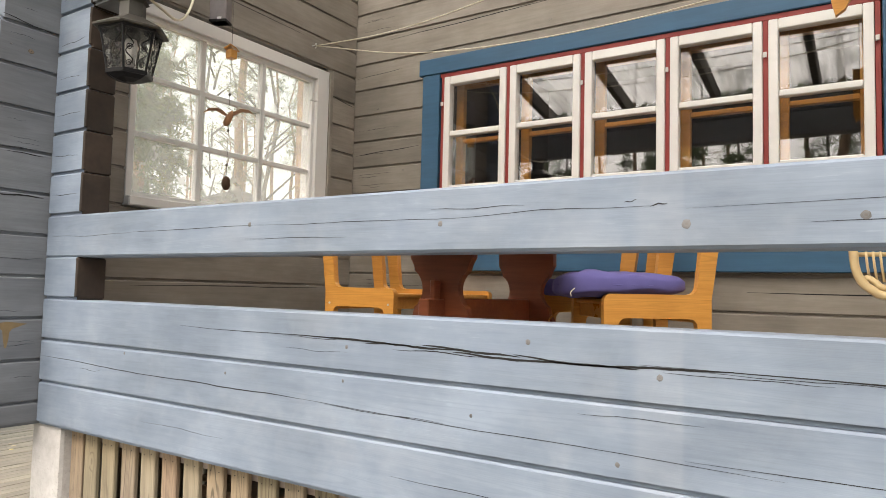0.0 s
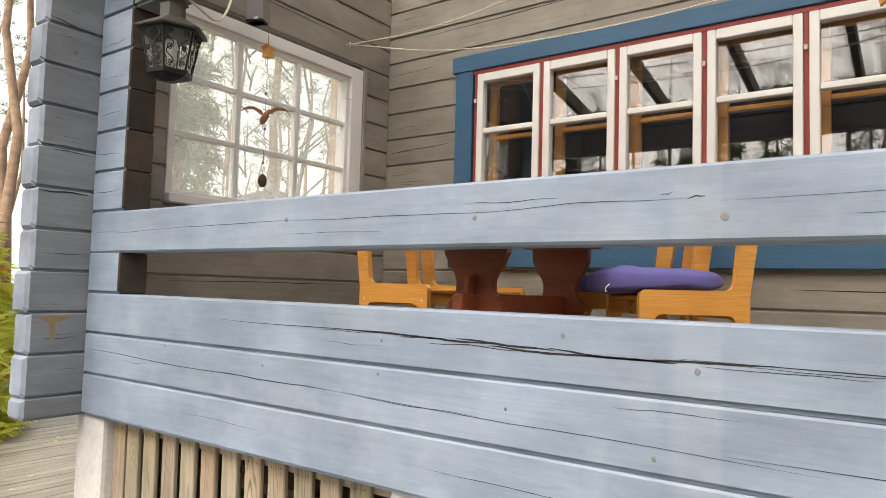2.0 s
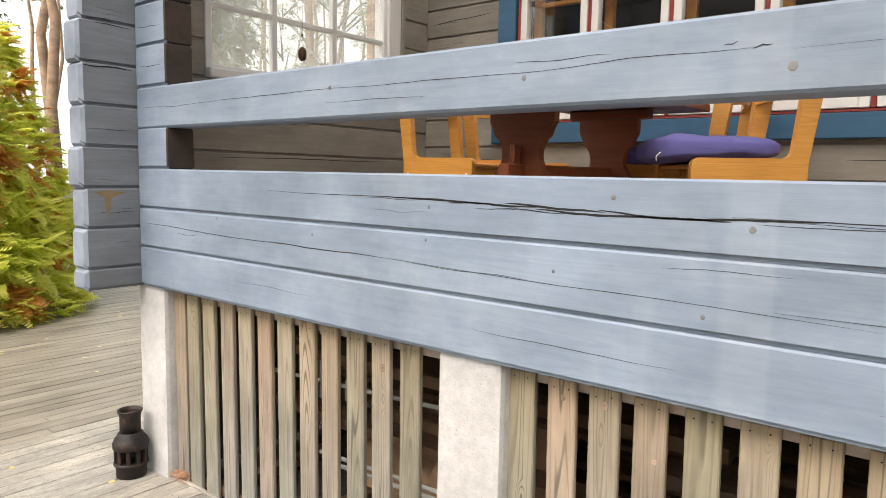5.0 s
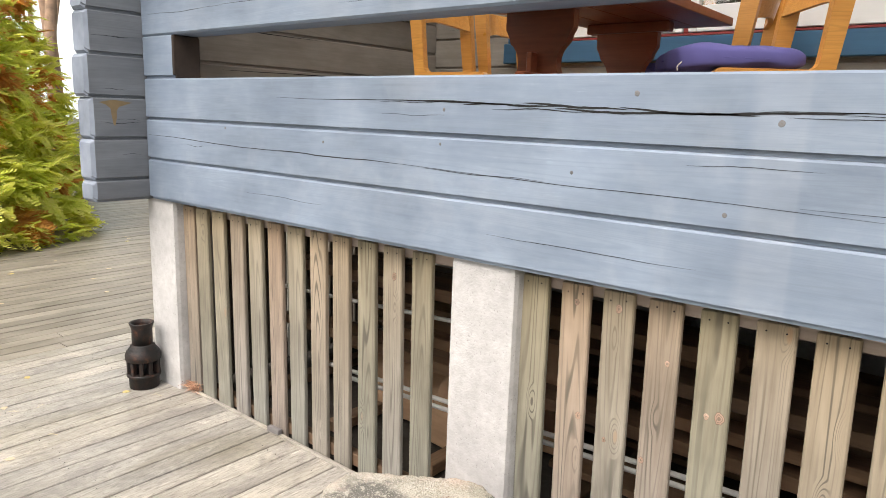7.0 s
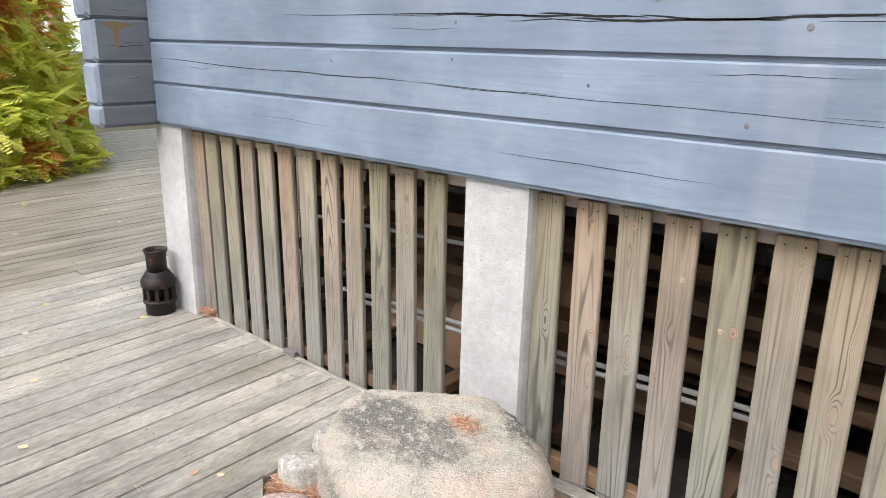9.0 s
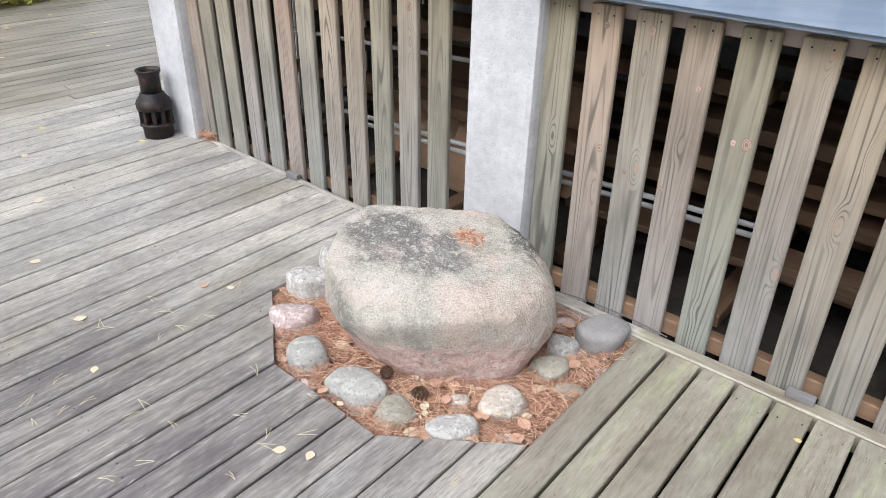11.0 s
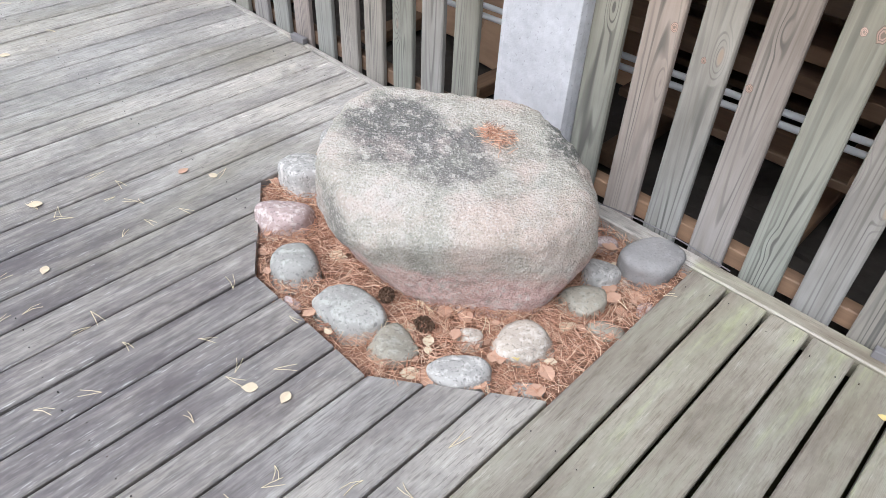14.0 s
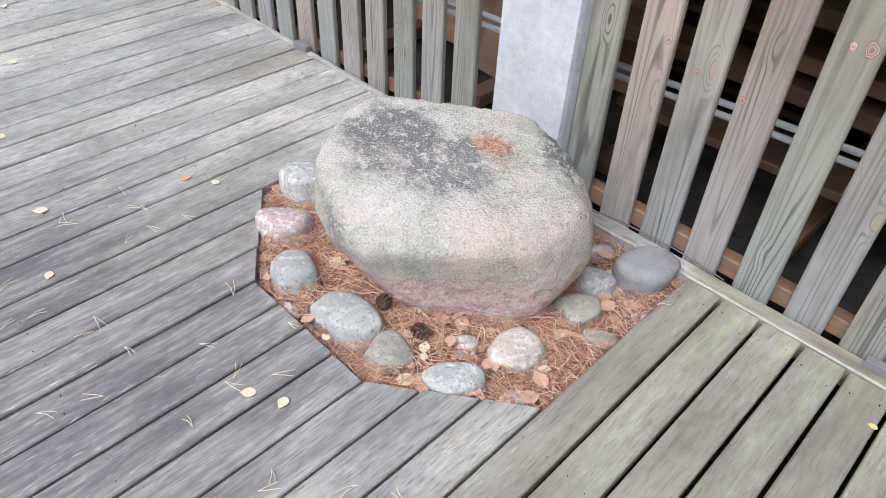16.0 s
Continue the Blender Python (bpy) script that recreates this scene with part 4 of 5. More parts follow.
bm = stone_bm([((0.05, -0.13, 1), 0.160), ((-0.1, -0.72, 0.78), 0.221), ((0.05, -0.97, -0.22), 0.214), ((-1, 0.12, 0.1), 0.315), ((-0.72, -0.7, 0.05), 0.290),
               ((1, 0.0, 0.15), 0.311), ((0.7, -0.72, 0.12), 0.299), ((0, 1, 0.15), 0.218), ((0.65, 0.05, 0.8), 0.265), ((-0.62, 0.1, 0.8), 0.346),
               ((0.7, 0.7, 0.2), 0.258), ((-0.7, 0.7, 0.2), 0.324), ((0, 0, -1), 0.219), ((-0.5, -0.7, -0.5), 0.238), ((0.5, -0.7, -0.5), 0.293),
               ((0.8, -0.35, -0.5), 0.293), ((-0.8, -0.4, -0.45), 0.281), ((0.3, -0.5, 0.8), 0.248)], 0.017, 0.026, 2, 6, 26)
tagged(part("boulder", bm, BOULDER, None, "", pose(1.988, -0.340, 0.121, 0, 0, 37.7), True), "large grey-pink granite boulder with pale lichen", "boulder")

bm = bmesh.new()
bmesh.ops.create_grid(bm, x_segments=60, y_segments=50, size=0.5)
for v in bm.verts:
    v.co = Vector((1.94 + v.co.x * 1.1, -0.36 + v.co.y * 0.95, 0))
    v.co.z = -0.045 + 0.022 * noise.noise(v.co * 9) + 0.008 * noise.noise(v.co * 40)
LITTER = plain("needle_litter_soil", (0.34, 0.19, 0.125), 0.95, 0, 0.6, 60, 1.0)
tagged(part("litter_bed", bm, LITTER), "brown forest litter in the deck opening", "litter", "", "structure")
NEEDLE, n, l, p = shader("pine_needles")
l.new(ramp(n, l, n.new("ShaderNodeNewGeometry").outputs["Random Per Island"], [(0.0, (0.20, 0.09, 0.05)), (0.3, (0.40, 0.20, 0.12)), (0.6, (0.54, 0.30, 0.185)), (0.85, (0.66, 0.44, 0.30)), (1.0, (0.72, 0.57, 0.40))]), p.inputs["Base Color"])
p.inputs["Roughness"].default_value = 0.7


STRAW = plain("straw_needle", (0.70, 0.60, 0.40), 0.7, 0, 0.3, 40)


def needles(count, place, seed, lo=0.03, hi=0.07, tilt=0.35, wide=0.0008, mat=None):
    rnd = random.Random(seed)
    verts, faces = [], []
    for _ in range(count):
        o = Vector(place(rnd))
        a, t, s = rnd.uniform(0, 6.283), rnd.uniform(-tilt, tilt), rnd.uniform(lo, hi)
        d = Vector((math.cos(a) * math.cos(t), math.sin(a) * math.cos(t), math.sin(t)))
        q = Vector((-math.sin(a), math.cos(a), 0)) * wide
        sag = Vector((rnd.uniform(-1, 1), rnd.uniform(-1, 1), 0.6)) * s * 0.10
        up = Vector((0, 0, wide * 1.2))
        ways = [d, Vector((math.cos(a + 0.35), math.sin(a + 0.35), 0))] if mat else [d]     # a fallen pair is joined at its sheath
        for way in ways:
            k = len(verts)
            for u, m in ((-0.5, 0), (0, 1), (0.5, 0)):
                c = o + way * s * (u + 0.5 if mat else u) + sag * m
                verts += [c - q, c + up, c + q]
            for j in (0, 3):
                faces += [(k + j, k + j + 1, k + j + 4, k + j + 3), (k + j + 1, k + j + 2, k + j + 5, k + j + 4)]
    me = bpy.data.meshes.new("needles")
    me.from_pydata(verts, [], faces)
    me.materials.append(mat or NEEDLE)
    return me


def in_pit(rnd):
    while True:
        x, y = rnd.uniform(1.455, 2.418), rnd.uniform(-0.75, 0.005)
        if y > pit_edge(x) + 0.008:
            return x, y, -0.026 + rnd.uniform(0, 0.022)


tagged(new("needle_litter", needles(14000, in_pit, 3, 0.02, 0.06, 0.35, 0.0006)), "rusty brown fallen pine needles", "needles", "", "stuff")
tagged(new("deck_needles", needles(85, lambda r: (r.uniform(-0.8, 3.6), -abs(r.gauss(0, 0.9)) - 0.0, 0.003) if r.random() < 0.5 else (r.uniform(1.2, 3.2), r.uniform(-1.3, -0.75), 0.003), 8, 0.025, 0.05, 0.04, 0.0007, STRAW)),
       "stray dry pine needles on the deck", "needles", "", "stuff")
tagged(new("boulder_needles", needles(240, lambda r: (1.998 + r.gauss(0, 0.024), -0.258 + r.gauss(0, 0.016), 0.2835 + r.uniform(0, 0.008)), 15, 0.015, 0.04, 0.2, 0.0007)), "rusty needles in a hollow of the boulder", "needles", "", "stuff")
tagged(new("needle_heap", needles(220, lambda r: (0.20 + r.gauss(0, 0.025), 0.062 + r.gauss(0, 0.012), 0.010 + r.uniform(0, 0.028)), 16, 0.03, 0.06, 0.5)), "small heap of rusty pine needles at the battens", "needles", "", "stuff")

def granite(name, color, spot, amount=0.5, size=60.0):
    m, n, l, p = shader(name)
    v, _ = coords(n, l)
    a, b, e = noise_tex(n, l, v, size, 4, 0.65), noise_tex(n, l, v, size * 2.4, 3, 0.6), noise_tex(n, l, v, 9, 4, 0.6)
    c = ramp(n, l, e, [(0.35, tuple(0.72 * q for q in color)), (0.62, color)])
    c = mix(n, l, ramp(n, l, a, [(0.50, (0, 0, 0)), (0.62, (amount,) * 3)]), c, spot)
    c = mix(n, l, ramp(n, l, b, [(0.34, (amount,) * 3), (0.44, (0, 0, 0))]), c, tuple(0.35 * q for q in color))
    l.new(c, p.inputs["Base Color"])
    p.inputs["Roughness"].default_value = 0.85
    bump(n, l, p, b, 0.4, 0.003)
    return m


STONES = [granite("grey_granite", (0.40, 0.385, 0.35), (0.60, 0.57, 0.52), 0.75), granite("pink_granite", (0.48, 0.37, 0.34), (0.62, 0.55, 0.50), 0.75),
          granite("dark_schist", (0.36, 0.35, 0.315), (0.47, 0.47, 0.42), 0.6, 45), granite("pale_granite", (0.47, 0.41, 0.335), (0.62, 0.58, 0.51), 0.65), granite("smooth_greywacke", (0.30, 0.285, 0.27), (0.35, 0.335, 0.315), 0.3, 90), granite("olive_granite", (0.33, 0.30, 0.235), (0.42, 0.41, 0.35), 0.5, 50)]
KINDS = ["speckled grey", "pinkish", "dark grey-green", "pale beige", "smooth dark grey", "olive-grey"]
for i, (x, y, sx, sy, sz, turn, k) in enumerate([
        (1.520, -0.425, 0.088, 0.066, 0.055, 40, 0), (1.620, -0.572, 0.072, 0.048, 0.040, 48, 1), (1.768, -0.662, 0.060, 0.058, 0.038, 10, 2), (1.965, -0.660, 0.094, 0.058, 0.034, 12, 2),
        (2.107, -0.657, 0.052, 0.046, 0.026, 50, 5), (2.255, -0.608, 0.066, 0.042, 0.030, 46, 0), (2.288, -0.450, 0.063, 0.057, 0.030, 40, 3), (2.200, -0.520, 0.029, 0.022, 0.020, 20, 3),
        (2.347, -0.050, 0.070, 0.058, 0.054, 75, 4), (2.287, -0.160, 0.047, 0.040, 0.036, 60, 0), (2.305, -0.255, 0.050, 0.040, 0.028, 40, 5), (2.387, -0.285, 0.042, 0.026, 0.014, 45, 5),
        (2.370, -0.540, 0.036, 0.020, 0.013, 45, 2), (2.225, -0.045, 0.034, 0.020, 0.020, 50, 1), (1.475, -0.285, 0.060, 0.055, 0.060, 0, 0), (2.325, -0.135, 0.022, 0.016, 0.012, 20, 3),
        (1.86, -0.735, 0.026, 0.016, 0.012, 0, 1), (2.41, -0.165, 0.020, 0.014, 0.012, 70, 1)]):
    r = random.Random(i + 70)
    pl = [((math.cos(a) * 1.0, math.sin(a), r.uniform(-0.2, 0.3)), r.uniform(0.92, 1.06)) for a in (j * 1.047 + r.uniform(-0.3, 0.3) for j in range(6))] + [((0.1, 0, 1), 1.0), ((0, 0, -1), 1.0)]
    bm = stone_bm(pl, 0.012, 0.05, i + 5, 4, 5)
    bmesh.ops.scale(bm, vec=(sx, sy, sz), verts=bm.verts)
    tagged(part("cobble", bm, STONES[k], None, "", pose(x, y, -0.03 + sz * 0.45, r.uniform(-8, 8), r.uniform(-8, 8), turn), True), KINDS[k] + " rounded stone bedded in the litter", "stone", "stones round the boulder")

CONE = plain("pine_cone_scales", (0.10, 0.055, 0.03), 0.85, 0, 0.4, 60, 0.6)


def pine_cone(m, r=0.016, h=0.045):
    bm = bmesh.new()
    for j in range(46):
        u = j / 46
        a, rr = j * 2.4, r * math.sin(math.pi * (0.12 + 0.82 * u))
        c = Vector((rr * math.cos(a), rr * math.sin(a), h * (u - 0.5)))
        d = Vector((math.cos(a), math.sin(a), 0.35)).normalized()
        s = Vector((-math.sin(a), math.cos(a), 0))
        q = [bm.verts.new(c - d * 0.009 - s * 0.003), bm.verts.new(c - d * 0.009 + s * 0.003), bm.verts.new(c + d * 0.003 + s * 0.005), bm.verts.new(c + d * 0.003 - s * 0.005), bm.verts.new(c + d * 0.002 + Vector((0, 0, 0.004)))]
        for f in ((0, 1, 2, 3), (3, 2, 4), (0, 3, 4), (1, 4, 2), (0, 4, 1)):
            bm.faces.new([q[w] for w in f])
    return tagged(part("pine_cone", bm, CONE, None, "", m), "small dark open pine cone on needles", "pine cone", "fallen cones")


pine_cone(pose(1.995, -0.575, 0.0, 60, 20, 40))
pine_cone(pose(2.115, -0.575, 0.0, 80, 0, 100))
LEAF = [plain("yellow_birch_leaf", (0.62, 0.50, 0.20), 0.7, 0, 0.2, 60), plain("brown_dry_leaf", (0.50, 0.31, 0.21), 0.8, 0, 0.3, 60), plain("pale_dry_leaf", (0.62, 0.52, 0.36), 0.75, 0, 0.2, 60)]


def leaf(x, y, z, size, turn, k):
    bm = bmesh.new()
    rnd = random.Random(int(x * 991 + y * 577))
    out = [(-0.5, 0.0), (-0.32, 0.26), (-0.05, 0.40), (0.2, 0.30), (0.42, 0.1), (0.55, 0.0), (0.42, -0.12), (0.18, -0.32), (-0.08, -0.38), (-0.34, -0.24)]
    vs = [bm.verts.new((u * size, v * size, size * (0.10 * abs(v) * rnd.uniform(0.5, 2.0) + 0.10 * abs(u) * rnd.random()))) for u, v in out]
    mid = bm.verts.new((0, 0, 0))
    for j in range(len(vs)):
        bm.faces.new((vs[j], vs[(j + 1) % len(vs)], mid))
    fs = bmesh.ops.extrude_face_region(bm, geom=list(bm.faces))["geom"]
    for g in fs:
        if isinstance(g, bmesh.types.BMVert):
            g.co.z += 0.0008
    tagged(part("fallen_leaf", bm, LEAF[k], None, "", pose(x, y, z, 0, 0, turn)), ("dry yellow birch leaf", "curled brown dry leaf", "pale dry leaf")[k] + " lying flat", "leaf", "fallen leaves")


rnd = random.Random(33)
for x, y, s, k in ((1.35, -0.613, 0.022, 2), (2.005, -0.935, 0.026, 2), (2.07, -0.90, 0.024, 2), (1.28, -0.66, 0.025, 1), (1.17, -1.0, 0.03, 2), (1.42, -1.08, 0.022, 2), (2.305, -0.50, 0.026, 0),
                   (0.0, -0.16, 0.03, 0), (0.3, -0.75, 0.03, 2), (0.75, -0.95, 0.03, 2), (-0.5, -0.4, 0.03, 0), (-0.2, -0.6, 0.03, 2), (2.9, -0.1, 0.016, 0)):
    leaf(x, y, 0.0025, s * 1.2, rnd.uniform(0, 360), k)
for i in range(170):
    x, y, z = in_pit(rnd)
    leaf(x, y, z + 0.003, rnd.uniform(0.018, 0.045), rnd.uniform(0, 360), rnd.choice((1, 1, 1, 2)))
for i in range(26):
    leaf(rnd.uniform(-4.5, -1.1), rnd.uniform(-0.5, 2.0), 0.0005, rnd.uniform(0.03, 0.05), rnd.uniform(0, 360), rnd.choice((0, 2, 2)))
tagged(part("twig", tube_bm(smooth_line([(2.10, 0.03, 0.02), (2.22, 0.035, 0.035), (2.36, 0.05, 0.03), (2.5, 0.04, 0.028)]), 0.0018, 6), KNOT), "thin dry twig on the deck edge", "twig")
for x in (0.835, 2.86):
    tagged(part("wood_offcut", box_bm(-0.035, 0.035, -0.011, 0.011, 0, 0.022, 0.002), KNOT, None, "", pose(x, 0.052, 0.005, 0, 0, 3)), "small grey wooden offcut on the deck edge", "wood block", "offcuts")

# ---- cast-iron lantern on the deck ----
RUST, n, l, p = shader("rusty_cast_iron")
v, _ = coords(n, l)
r1, r2 = noise_tex(n, l, v, 22, 5, 0.65), noise_tex(n, l, v, 90, 3, 0.6)
l.new(ramp(n, l, r1, [(0.45, (0.014, 0.013, 0.013)), (0.60, (0.035, 0.02, 0.016)), (0.72, (0.11, 0.045, 0.025))]), p.inputs["Base Color"])
p.inputs["Roughness"].default_value, p.inputs["Metallic"].default_value = 0.55, 0.35
bump(n, l, p, r2, 0.4, 0.002)
hub = empty("iron_hub_vase", pose(-0.015, -0.062, 0) @ Matrix.Diagonal((0.92, 0.92, 1.0, 1)), "black rusty cast-iron wheel hub standing as a vase", "vase")
part("base", lathe_bm([(0.060, 0.0), (0.072, 0.004), (0.074, 0.055), (0.083, 0.06), (0.083, 0.072), (0.07, 0.075)], 28), RUST, hub, "", None, True)
part("core", lathe_bm([(0.045, 0.07), (0.045, 0.135)], 20), IRON, hub, "", None, True)
for i in range(10):
    a = i * 36
    part("rib", box_bm(0.055, 0.080, -0.010, 0.010, 0.07, 0.138, 0.003), RUST, hub, "", pose(0, 0, 0, 0, 0, a))
part("collar", lathe_bm([(0.06, 0.134), (0.085, 0.138), (0.087, 0.165), (0.080, 0.172), (0.080, 0.180), (0.070, 0.184), (0.070, 0.192), (0.062, 0.198), (0.060, 0.208), (0.052, 0.214)], 28), RUST, hub, "", None, True)
part("neck", lathe_bm([(0.050, 0.21), (0.050, 0.285), (0.054, 0.30), (0.060, 0.312), (0.060, 0.318), (0.053, 0.318), (0.047, 0.30), (0.046, 0.25)], 28), RUST, hub, "rust-brown neck with a black lip", None, True)
rnd = random.Random(12)
bm = bmesh.new()
for i in range(-30, 14):
    x = 2.424 + i * PITCH if i >= -10 else 1.322 + (i + 11) * LEFT_PITCH
    for y in (-0.05, -0.62, -1.2, -1.78):
        e = pit_edge(x + 0.05)
        if e is not None and 1.44 < x < 2.40 and y > e - 0.03:
            continue
        for dx in (0.022, 0.072):
            cx, cy = x + dx + rnd.uniform(-0.008, 0.008), y + rnd.uniform(-0.02, 0.02)
            ring = [bm.verts.new((cx + 0.0013 * math.cos(k * 1.047), cy + 0.0013 * math.sin(k * 1.047), 0.0022)) for k in range(6)]
            foot = [bm.verts.new((v.co.x, v.co.y, -0.003)) for v in ring]
            bm.faces.new(ring)
            for k in range(6):
                bm.faces.new((foot[k], foot[(k + 1) % 6], ring[(k + 1) % 6], ring[k]))
tagged(part("nail_heads", bm, RUST), "dark nail heads in the deck boards", "nails", "", "stuff")

# ---- porch furniture ----
FLOOR = Z0 + H


def arc(cx, cz, r, a0, a1, k=5):
    return [(cx + r * math.cos(radians(a0 + (a1 - a0) * i / k)), cz + r * math.sin(radians(a0 + (a1 - a0) * i / k))) for i in range(k + 1)]


def side_outline():
    """One side of the chair, sawn from a board: back post, seat rail, front leg; the front points to +x."""
    D, W = 0.42, 0.055
    return [(0.0, 0.0), (W, 0.0), (W, 0.29), *arc(W + 0.03, 0.315, 0.03, 180, 90, 4)[0:], (D - W - 0.03, 0.345), *arc(D - W - 0.03, 0.315, 0.03, 90, 0, 4), (D - W, 0.0), (D, 0.0), (D, 0.41),
            *arc(D - 0.025, 0.41, 0.025, 0, 90, 4), (W + 0.055, 0.437), *arc(W + 0.035, 0.472, 0.035, 270, 180, 4), (W - 0.035, 0.80), *arc(-0.015 - 0.03 + W - 0.035, 0.80, 0.025, 0, 90, 3), (-0.05, 0.825), (-0.05, 0.76), (0.0, 0.42)]


def pine_chair(m, group="chairs round the table"):
    c = empty("dining_chair", m, "varnished orange pine chair with sawn board sides", "chair", group)
    for y in (0.0, 0.385):
        part("side_frame", prism_bm(side_outline(), y, y + 0.032), PINE, c)
        for x, z in ((0.03, 0.36), (0.39, 0.36), (0.0, 0.78)):
            part("screw", lathe_bm([(0.006, 0), (0.006, 0.002)], 10), PIPE, c, "", pose(x, y - 0.0005, z, 90, 0, 0))
    part("seat", box_bm(0.05, 0.41, 0.034, 0.383, 0.395, 0.413, 0.004), PINE, c)
    part("seat_rail", box_bm(0.375, 0.395, 0.034, 0.383, 0.34, 0.394, 0.003), PINE, c)
    part("stretcher", box_bm(0.02, 0.04, 0.034, 0.383, 0.33, 0.394, 0.003), PINE, c)
    bm, k = bmesh.new(), 12
    rows = []
    for i in range(k + 1):
        u = i / k
        bow, y = 0.055 * math.sin(math.pi * u), 0.034 + 0.349 * u
        cut = 0.025 * math.sin(math.pi * u)
        rows.append([bm.verts.new((x - bow, y, z)) for x, z in ((0.012, 0.665 + cut), (0.034, 0.665 + cut), (0.004, 0.80), (-0.018, 0.80))])
    for p, q in zip(rows, rows[1:]):
        for j in range(4):
            bm.faces.new((p[j], p[(j + 1) % 4], q[(j + 1) % 4], q[j]))
    bm.faces.new(rows[0][::-1])
    bm.faces.new(rows[-1])
    part("backrest", bm, PINE, c)
    return c


pine_chair(pose(0.745, 0.97, FLOOR))
pine_chair(pose(0.72, 1.53, FLOOR))
near_chair = pine_chair(pose(2.51, 1.185, FLOOR, 0, 0, 180 + 39) @ pose(0, -0.417, 0))
pine_chair(pose(2.11, 1.87, FLOOR, 0, 0, 180) @ pose(0, 0, 0))


def cushion(m, label, sx=0.235, sy=0.22):
    bm = bmesh.new()
    bmesh.ops.create_icosphere(bm, subdivisions=5, radius=1)
    for v in bm.verts:
        x, y, z = v.co
        q = (abs(x) ** 4 + abs(y) ** 4) ** 0.25
        r = max(abs(x), abs(y), 1e-6)
        s = math.hypot(x, y) / max(q, 1e-6) if q > 1e-6 else 1
        edge = 1 - min(1.0, math.hypot(x, y)) ** 6
        v.co = Vector((x * s * sx, y * s * sy, 0.050 * (1 + 0.16 * x) * math.copysign(abs(z) ** 0.42, z) + 0.012 * noise.noise(v.co * 2.2) - 0.030 * max(0.0, x - 0.35) ** 2))
        v.co.z += 0.005 * noise.noise(Vector((v.co.x * 9, v.co.y * 26, v.co.z * 20))) * edge
        v.co += Vector((x, y, 0)) * 0.006 * noise.noise(Vector((v.co.x * 22, v.co.y * 22, v.co.z * 8 + 5)))
    c = empty("seat_cushion", m, label, "cushion", "seat cushions")
    part("pad", bm, CUSHION, c, "", None, True)
    rim = [(sx * 0.99 * math.copysign(abs(math.cos(a)) ** 0.55, math.cos(a)), sy * 0.99 * math.copysign(abs(math.sin(a)) ** 0.55, math.sin(a)), 0.0) for a in (2 * math.pi * i / 60 for i in range(61))]
    rim = [(x, y, -0.004) for x, y, _ in rim]
    part("piping", tube_bm(rim, 0.0022, 6), CUSHION, c, "", None, True)
    part("tie", tube_bm(smooth_line([(sx * 0.95, sy * 0.8, -0.02), (sx + 0.003, sy * 0.8, -0.035), (sx, sy * 0.78, -0.05)]), 0.002, 6), CREAM, c, "white cotton tie")
    return c


cushion(pose(2.51, 1.185, FLOOR + 0.462, 0, 0, 180 + 39) @ pose(0.30, -0.21, 0.010), "plump purple-blue cloth cushion on a pine chair")
cushion(pose(2.11, 1.87, FLOOR + 0.452, 0, 0, 180) @ pose(0.26, 0.21, 0), "purple-blue cloth cushion in the table's shade")

table = empty("trestle_table", pose(1.705, 0, FLOOR), "red-brown stained wooden trestle table", "table")
TU = 0.66
for i in range(4):
    part("tabletop_board", box_bm(-0.305 + 0.1525 * i, -0.305 + 0.1525 * i + 0.151, 0.28, 1.62, TU, TU + 0.034, 0.003), REDWOOD, table)
half = [(0.14, TU - 0.045), (0.14, 0.555), (0.125, 0.53), *arc(0.165, 0.435, 0.085, 125, 235, 8), (0.125, 0.33), (0.155, 0.28), (0.16, 0.16), (0.12, 0.13), (0.10, 0.06), (0.0, 0.06)]
for y in (0.61, 1.33):
    out = [(x - 0.05, z) for x, z in (*half, *[(-x, z) for x, z in half[::-1][1:]])]
    t = part("trestle", prism_bm(out, y, y + 0.035), REDWOOD, table)
    part("cleat", box_bm(-0.24, 0.14, y - 0.012, y + 0.047, TU - 0.044, TU - 0.001, 0.006), REDWOOD, t)
    part("foot", box_bm(-0.29, 0.2, y - 0.02, y + 0.055, 0.0, 0.059, 0.01), REDWOOD, t)
    for s in (-1, 1):
        part("carving", tube_bm(smooth_line([(-0.05 + s * 0.115, y - 0.002, 0.27), (-0.05 + s * 0.125, y - 0.003, 0.31), (-0.05 + s * 0.14, y - 0.002, 0.33)]), 0.004, 6), PINE, t, "gilt carved leaf")
part("stretcher", box_bm(-0.0725, -0.0275, 0.50, 1.47, 0.30, 0.40, 0.005), REDWOOD, table)
part("wedge", box_bm(-0.060, -0.040, 0.555, 0.60, 0.34, 0.47, 0.003), REDWOOD, table)

# rattan armchair
RATTAN = plain("cream_rattan", (0.66, 0.50, 0.27), 0.4, 0, 0.2, 30, 0.2)
ch = empty("rattan_armchair", pose(3.44, 1.22, FLOOR), "pale cream rattan armchair with bent cane hoops", "armchair")
hoop = smooth_line([(-0.465, 0.30, 0.90), (-0.475, 0.10, 0.78), (-0.468, -0.05, 0.64), (-0.463, -0.07, 0.56), (-0.454, -0.07, 0.52), (-0.437, -0.07, 0.488), (-0.408, -0.07, 0.464), (-0.372, -0.07, 0.448), (-0.2, -0.09, 0.425)])
hoop += [(-x, y, z) for x, y, z in hoop[::-1]]
part("arm_hoop", tube_bm(hoop, 0.0145, 10), RATTAN, ch, "", None, True)
